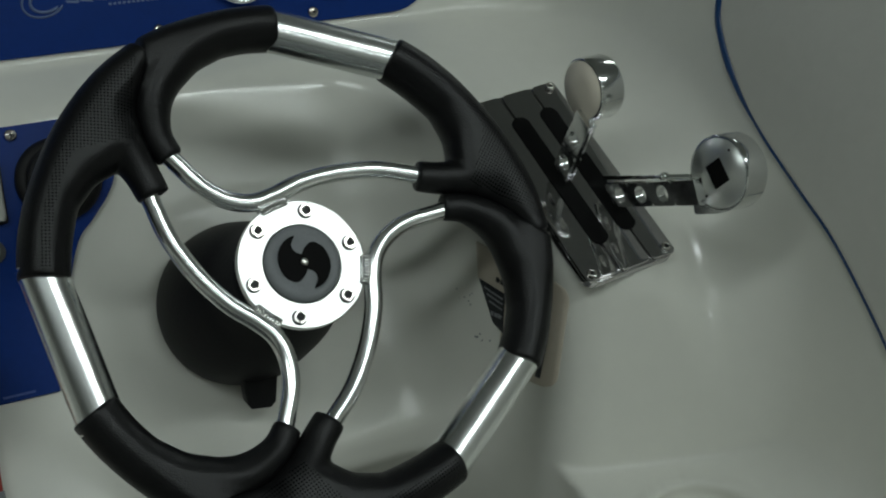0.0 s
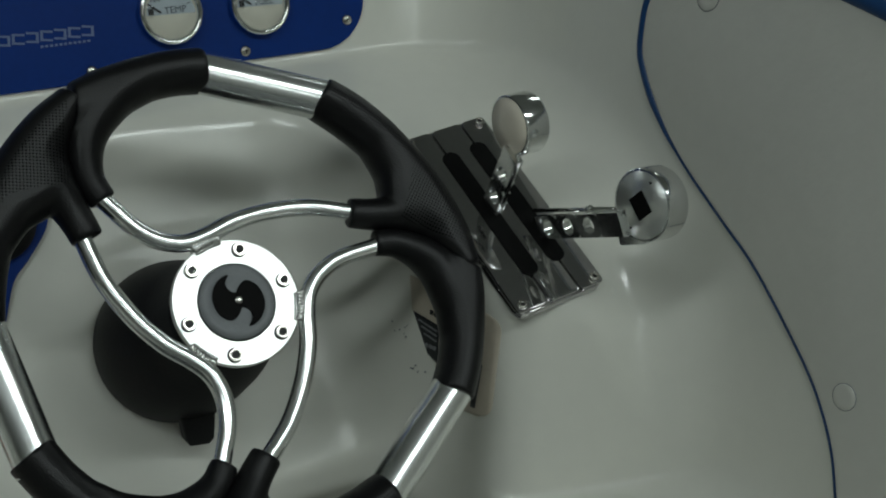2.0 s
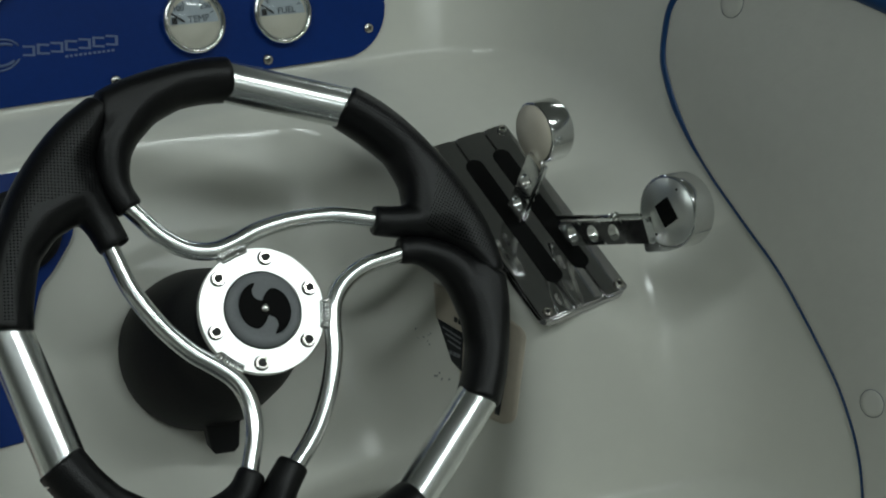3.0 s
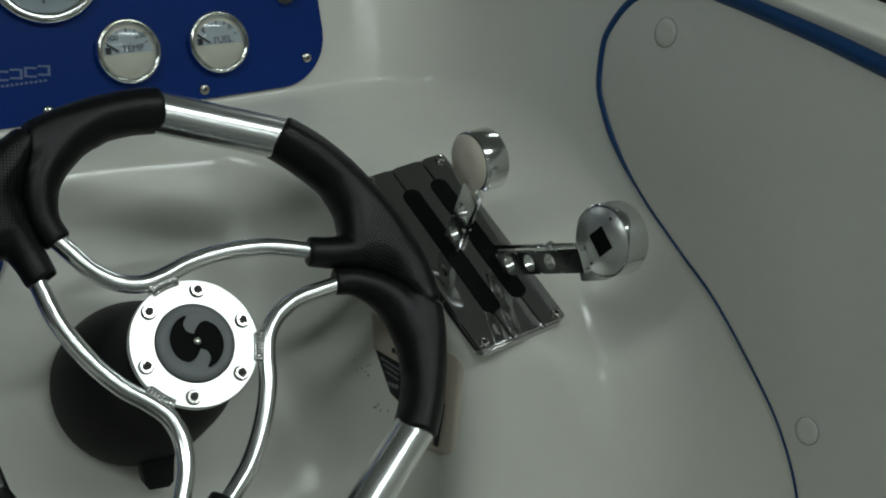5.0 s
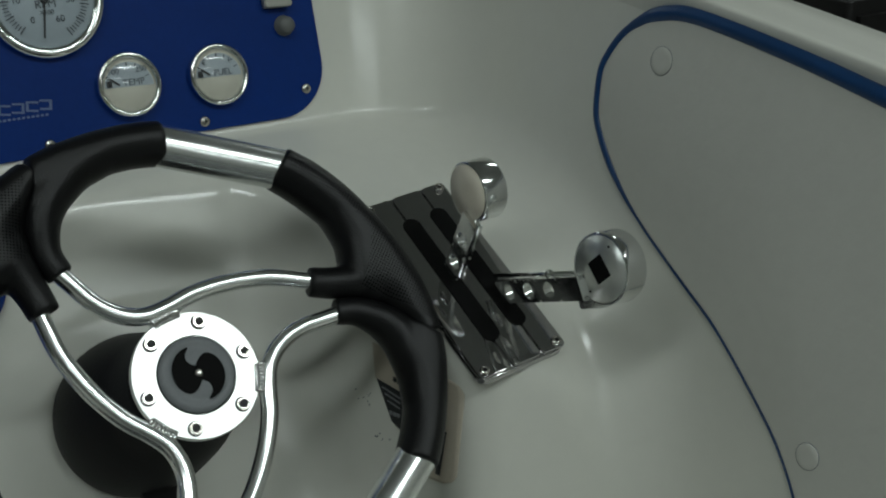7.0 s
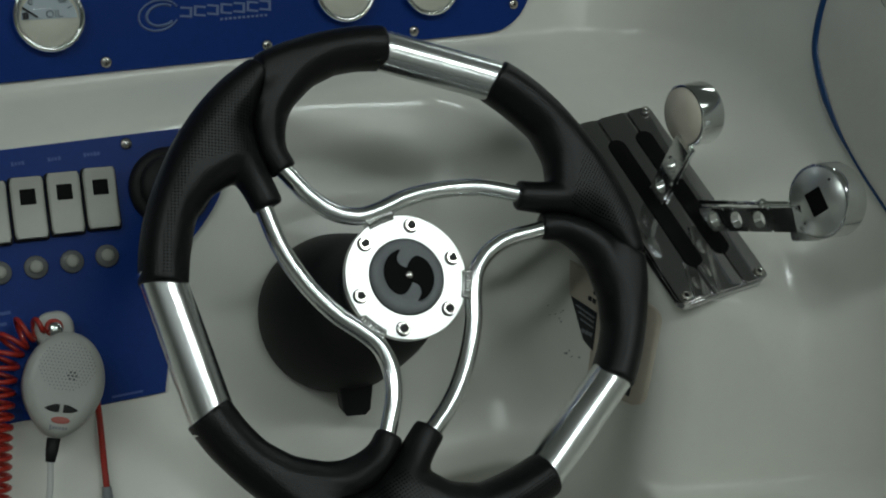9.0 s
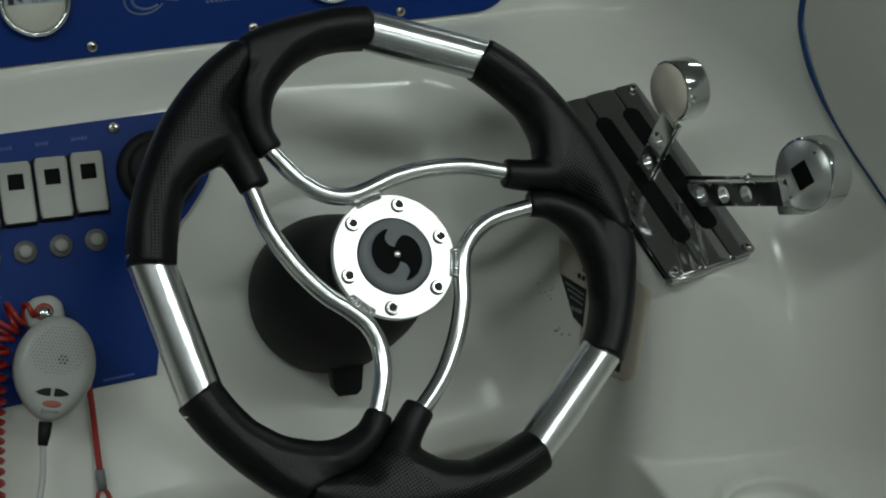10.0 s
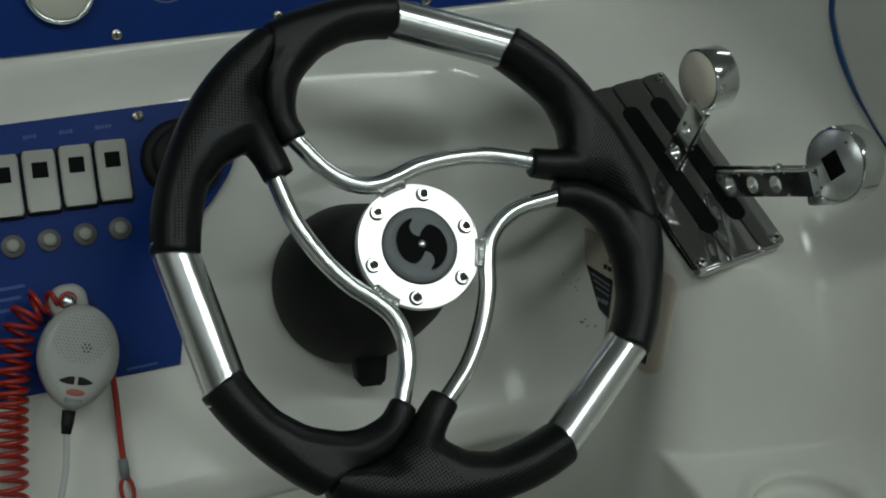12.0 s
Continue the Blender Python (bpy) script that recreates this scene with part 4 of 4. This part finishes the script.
# ---- microphone with red coiled cord ----
def build_mic():
    hang = LOWER @ Matrix.Translation((-0.2210, -0.0095, 0.034)) @ pose(0, 0, 0, 0, 0, -18)
    top = empty("hand_microphone", hang, "white hand microphone hanging on the switch panel", "microphone")
    o = []
    for a in range(0, 360, 6):
        t = radians(a)
        x, y = 0.0268 * math.cos(t), 0.0358 * math.sin(t)
        if y < 0:
            x *= 1 - 0.24 * (-y / 0.036) ** 1.6
        else:
            x *= 1.0 + 0.02 * y / 0.036
        o.append((x, y))
    bm = slab(o, -0.012, 0.013, 0.009, steps=6)
    part("case", bm, MIC_WHITE, top, "white plastic case")
    bm = bmesh.new()
    for j in range(-8, 9):
        for i in range(-8, 9):
            x, y = i * 0.0024 + (j % 2) * 0.0012, 0.012 + j * 0.0022
            if (x / 0.019) ** 2 + ((y - 0.012) / 0.017) ** 2 < 1:
                box(bm, x, y, 0.0131, 0.0008, 0.0008, 0.0007)
    part("speaker_grille", bm, GREY_RUBBER, top, smooth=False)
    bm = bmesh.new()
    for a in range(6):
        box(bm, 0.004 + 0.0026 * math.cos(radians(60 * a)), 0.006 + 0.0026 * math.sin(radians(60 * a)), 0.0131, 0.0013, 0.0013, 0.0006)
    box(bm, 0.004, 0.006, 0.0131, 0.0013, 0.0013, 0.0006)
    part("sound_port", bm, INK, top, smooth=False)
    for sx in (-1, 1):
        o = [(sx * 0.0012, -0.0135), (sx * 0.0045, -0.0136), (sx * 0.0085, -0.0152), (sx * 0.0112, -0.0168), (sx * 0.0080, -0.0182), (sx * 0.0045, -0.0188), (sx * 0.0012, -0.0188)]
        part("key", slab(o, 0.012, 0.0142, 0.0005), RUBBER, top, "black pointed key")
    part("talk_key", slab([(0.0005 + 0.0062 * math.cos(t), -0.0240 + 0.0024 * math.sin(t)) for t in np.linspace(0, 2 * math.pi, 20)[:-1]], 0.0115, 0.0138, 0.0006), RED_INK, top, "dull red oval key")
    bm = bmesh.new()
    for j in range(6):
        box(bm, -0.0052 + 0.0020 * j, -0.0292, 0.0126, 0.0014, 0.0018 + 0.0016 * (j == 0), 0.0006)
    part("maker_mark", bm, GREY_RUBBER, top, smooth=False)
    part("strain_relief", lathe([(0.0045, 0), (0.0042, 0.008), (0.0032, 0.016)], 20), RUBBER, top, m=Matrix.Translation((-0.001, -0.036, 0)) @ pose(0, 0, 0, 90, 0, 0))
    bm = bmesh.new()
    sweep(bm, spline([(-0.001, -0.050, 0), (0.002, -0.075, -0.004), (0.002, -0.11, -0.01), (0.006, -0.16, -0.015)], 6), 0.0021, 10)
    part("lead", bm, GREY_CORD, top, "thin white lead")
    clip = empty("microphone_clip", LOWER @ Matrix.Translation((-0.2188, 0.0290, 0.0026)), "chrome and white hanger clip for the microphone", "clip")
    part("bracket", slab(rounded(0.026, 0.026, 0.011), 0, 0.020, 0.003), MIC_WHITE, clip, "white clip")
    part("button", lathe([(0.0050, 0.019), (0.0050, 0.0225), (0.0030, 0.024)], 20), CHROME, clip, "chrome button")


def build_cords():
    top = empty("coiled_cord", LOWER, "bright red coiled lanyard cord hanging beside the microphone", "cord")
    ctrl = [(-0.2215, 0.0320, 0.023), (-0.233, 0.0325, 0.023), (-0.247, 0.027, 0.021), (-0.2575, 0.009, 0.019), (-0.2655, -0.02, 0.017), (-0.2745, -0.065, 0.015), (-0.282, -0.115, 0.013), (-0.289, -0.18, 0.011)]
    axis = [Vector(p) for p in spline(ctrl, 40)]
    total, pts, phase = 0.0, [], 0.0
    side = Vector((1, 0, 0))
    fine = []
    for a, b in zip(axis, axis[1:]):
        for s in range(5):
            fine.append(a.lerp(b, s / 5))
    for i in range(len(fine) - 1):
        t = (fine[i + 1] - fine[i])
        step = t.length
        t.normalize()
        side = (side - t * side.dot(t)).normalized()
        other = t.cross(side)
        total += step
        pitch = 0.0085 + 0.0020 * math.sin(total * 45)
        phase += 2 * math.pi * step / pitch
        r = min(0.0102, 0.001 + total * 0.5)
        pts.append(fine[i] + (side * math.cos(phase) + other * math.sin(phase)) * r)
    bm = bmesh.new()
    sweep(bm, pts[::2], 0.0018, 7)
    part("coil", bm, RED, top, "glossy red coil")
    bm = bmesh.new()
    sweep(bm, [(-0.2193 + 0.0048 * math.cos(t), 0.0305 + 0.0048 * math.sin(t), 0.0225) for t in np.linspace(0, 2 * math.pi, 21)[:-1]], 0.0016, 8, closed=True)
    part("end_loop", bm, RED, top, "red end loop on the clip button")
    top = empty("lanyard", LOWER, "short red lanyard with a metal ring clip", "lanyard")
    bm = bmesh.new()
    sweep(bm, spline([(-0.1985, -0.012, 0.014), (-0.1990, -0.040, 0.010), (-0.2012, -0.070, 0.008), (-0.2022, -0.086, 0.008)], 8), 0.0022, 10)
    part("cord", bm, RED, top, "red cord")
    part("ferrule", lathe([(0.0032, -0.007), (0.0036, 0), (0.0032, 0.007)], 16), GREY_RUBBER, top, m=Matrix.Translation((-0.2027, -0.0920, 0.008)) @ pose(0, 0, 0, 90, 0, -3))
    bm = bmesh.new()
    sweep(bm, [(-0.2034 + 0.0042 * math.cos(t), -0.1080 + 0.0095 * math.sin(t), 0.008) for t in np.linspace(0, 2 * math.pi, 25)[:-1]], 0.0016, 8, closed=True)
    part("ring", bm, RED, top, "red loop")


build_mic()
build_cords()


# ---- warning label on the flank of the pod ----
def on_flank(a, b, lift):
    """Points of the pod's flank: a along it (aft), b up, both from the top of its edge; lifted off the moulding."""
    nrm = Vector((-0.915, -0.404, 0.12)).normalized()
    along = Vector((0, 0, 1)).cross(nrm).normalized()
    upw = nrm.cross(along)
    start = np.array([tuple(EDGE + along * x + upw * y + nrm * 0.05) for x, y in zip(a, b)])
    t = np.zeros(len(start))
    for _ in range(60):
        t += 0.8 * shell_field(start - t[:, None] * np.array(nrm))
    return [tuple(p) for p in start - (t[:, None] - lift) * np.array(nrm)]


def flank_sheet(corners, lift, nx=14, ny=14, rnd=0.0):
    """A thin sheet over a four-cornered patch of the flank."""
    (ax, ay), (bx, by), (cx, cy), (dx, dy) = corners
    a, b = [], []
    for j in range(ny + 1):
        for i in range(nx + 1):
            u, v = i / nx, j / ny
            edge = max(1 - min(v, 1 - v) / rnd, 0) if rnd else 0
            u = 0.5 + (u - 0.5) * (1 - 2 * rnd * (1 - math.sqrt(1 - edge * edge)) * 1.4)
            a.append((1 - v) * ((1 - u) * ax + u * bx) + v * ((1 - u) * dx + u * cx))
            b.append((1 - v) * ((1 - u) * ay + u * by) + v * ((1 - u) * dy + u * cy))
    bm = bmesh.new()
    vs = [bm.verts.new(p) for p in on_flank(a, b, lift)]
    for j in range(ny):
        for i in range(nx):
            k = j * (nx + 1) + i
            bm.faces.new((vs[k], vs[k + 1], vs[k + nx + 2], vs[k + nx + 1]))
    ext = bmesh.ops.extrude_face_region(bm, geom=bm.faces[:])
    nrm = Vector((-0.915, -0.404, 0.12)).normalized()
    for g in ext["geom"]:
        if isinstance(g, bmesh.types.BMVert):
            g.co += nrm * 0.0006
    bmesh.ops.recalc_face_normals(bm, faces=bm.faces[:])
    return bm


def build_label():
    top = empty("warning_label", Matrix.Identity(4), "yellowed torn warning label stuck on the dash", "label")
    part("paper", flank_sheet([(-0.086, 0.000), (-0.026, -0.006), (-0.029, -0.088), (-0.086, -0.092)], 0.0005, 14, 30, 0.14), TAN, top)
    part("torn_paper", flank_sheet([(-0.117, 0.002), (-0.0855, 0.000), (-0.0855, -0.031), (-0.113, -0.026)], 0.0006), TAN, top)
    part("torn_print", flank_sheet([(-0.111, -0.026), (-0.0835, -0.0295), (-0.0835, -0.061), (-0.094, -0.056)], 0.0014), INK, top, "black torn print block")
    part("print_bar", flank_sheet([(-0.043, -0.046), (-0.0385, -0.046), (-0.0435, -0.083), (-0.048, -0.083)], 0.0014, 3, 8), INK, top, "black print bar")
    for a0, b0, a1, b1 in ((-0.1045, -0.0300, -0.0850, -0.0335), (-0.1015, -0.0345, -0.0850, -0.0375), (-0.0985, -0.0395, -0.0850, -0.0420)):
        part("print_line", flank_sheet([(a0, b0), (a1, b1), (a1, b1 - 0.0011), (a0, b0 - 0.0011)], 0.0021, 4, 1), GREY_RUBBER, top, smooth=False)
    for a0 in (-0.0960, -0.0918, -0.0880):
        part("print_mark", flank_sheet([(a0, -0.0470), (a0 + 0.0030, -0.0475), (a0 + 0.0022, -0.0505), (a0 - 0.0008, -0.0500)], 0.0021, 2, 2), GREY_RUBBER, top, smooth=False)
    for a0, b0 in ((-0.0935, -0.0190), (-0.0890, -0.0195), (-0.0890, -0.0125)):
        part("print_mark", flank_sheet([(a0, b0), (a0 + 0.0032, b0 - 0.0004), (a0 + 0.0030, b0 - 0.0040), (a0 - 0.0002, b0 - 0.0036)], 0.0014, 2, 2), INK, top, smooth=False)
    # flecks left where the rest was torn away
    rnd = random.Random(4)
    for i in range(14):
        ca, cb = ((-0.127, -0.045), (-0.105, -0.071))[i % 2]
        a, b = ca + rnd.uniform(-0.009, 0.009), cb + rnd.uniform(-0.006, 0.006) - (0.5 * rnd.uniform(-0.006, 0.006))
        s = rnd.uniform(0.0005, 0.0012)
        part("fleck", flank_sheet([(a, b), (a + s, b + s * 0.4), (a + s * 1.3, b - s * 0.7), (a + s * 0.2, b - s)], 0.0004, 1, 1), GREY_RUBBER, top, smooth=False)


build_label()
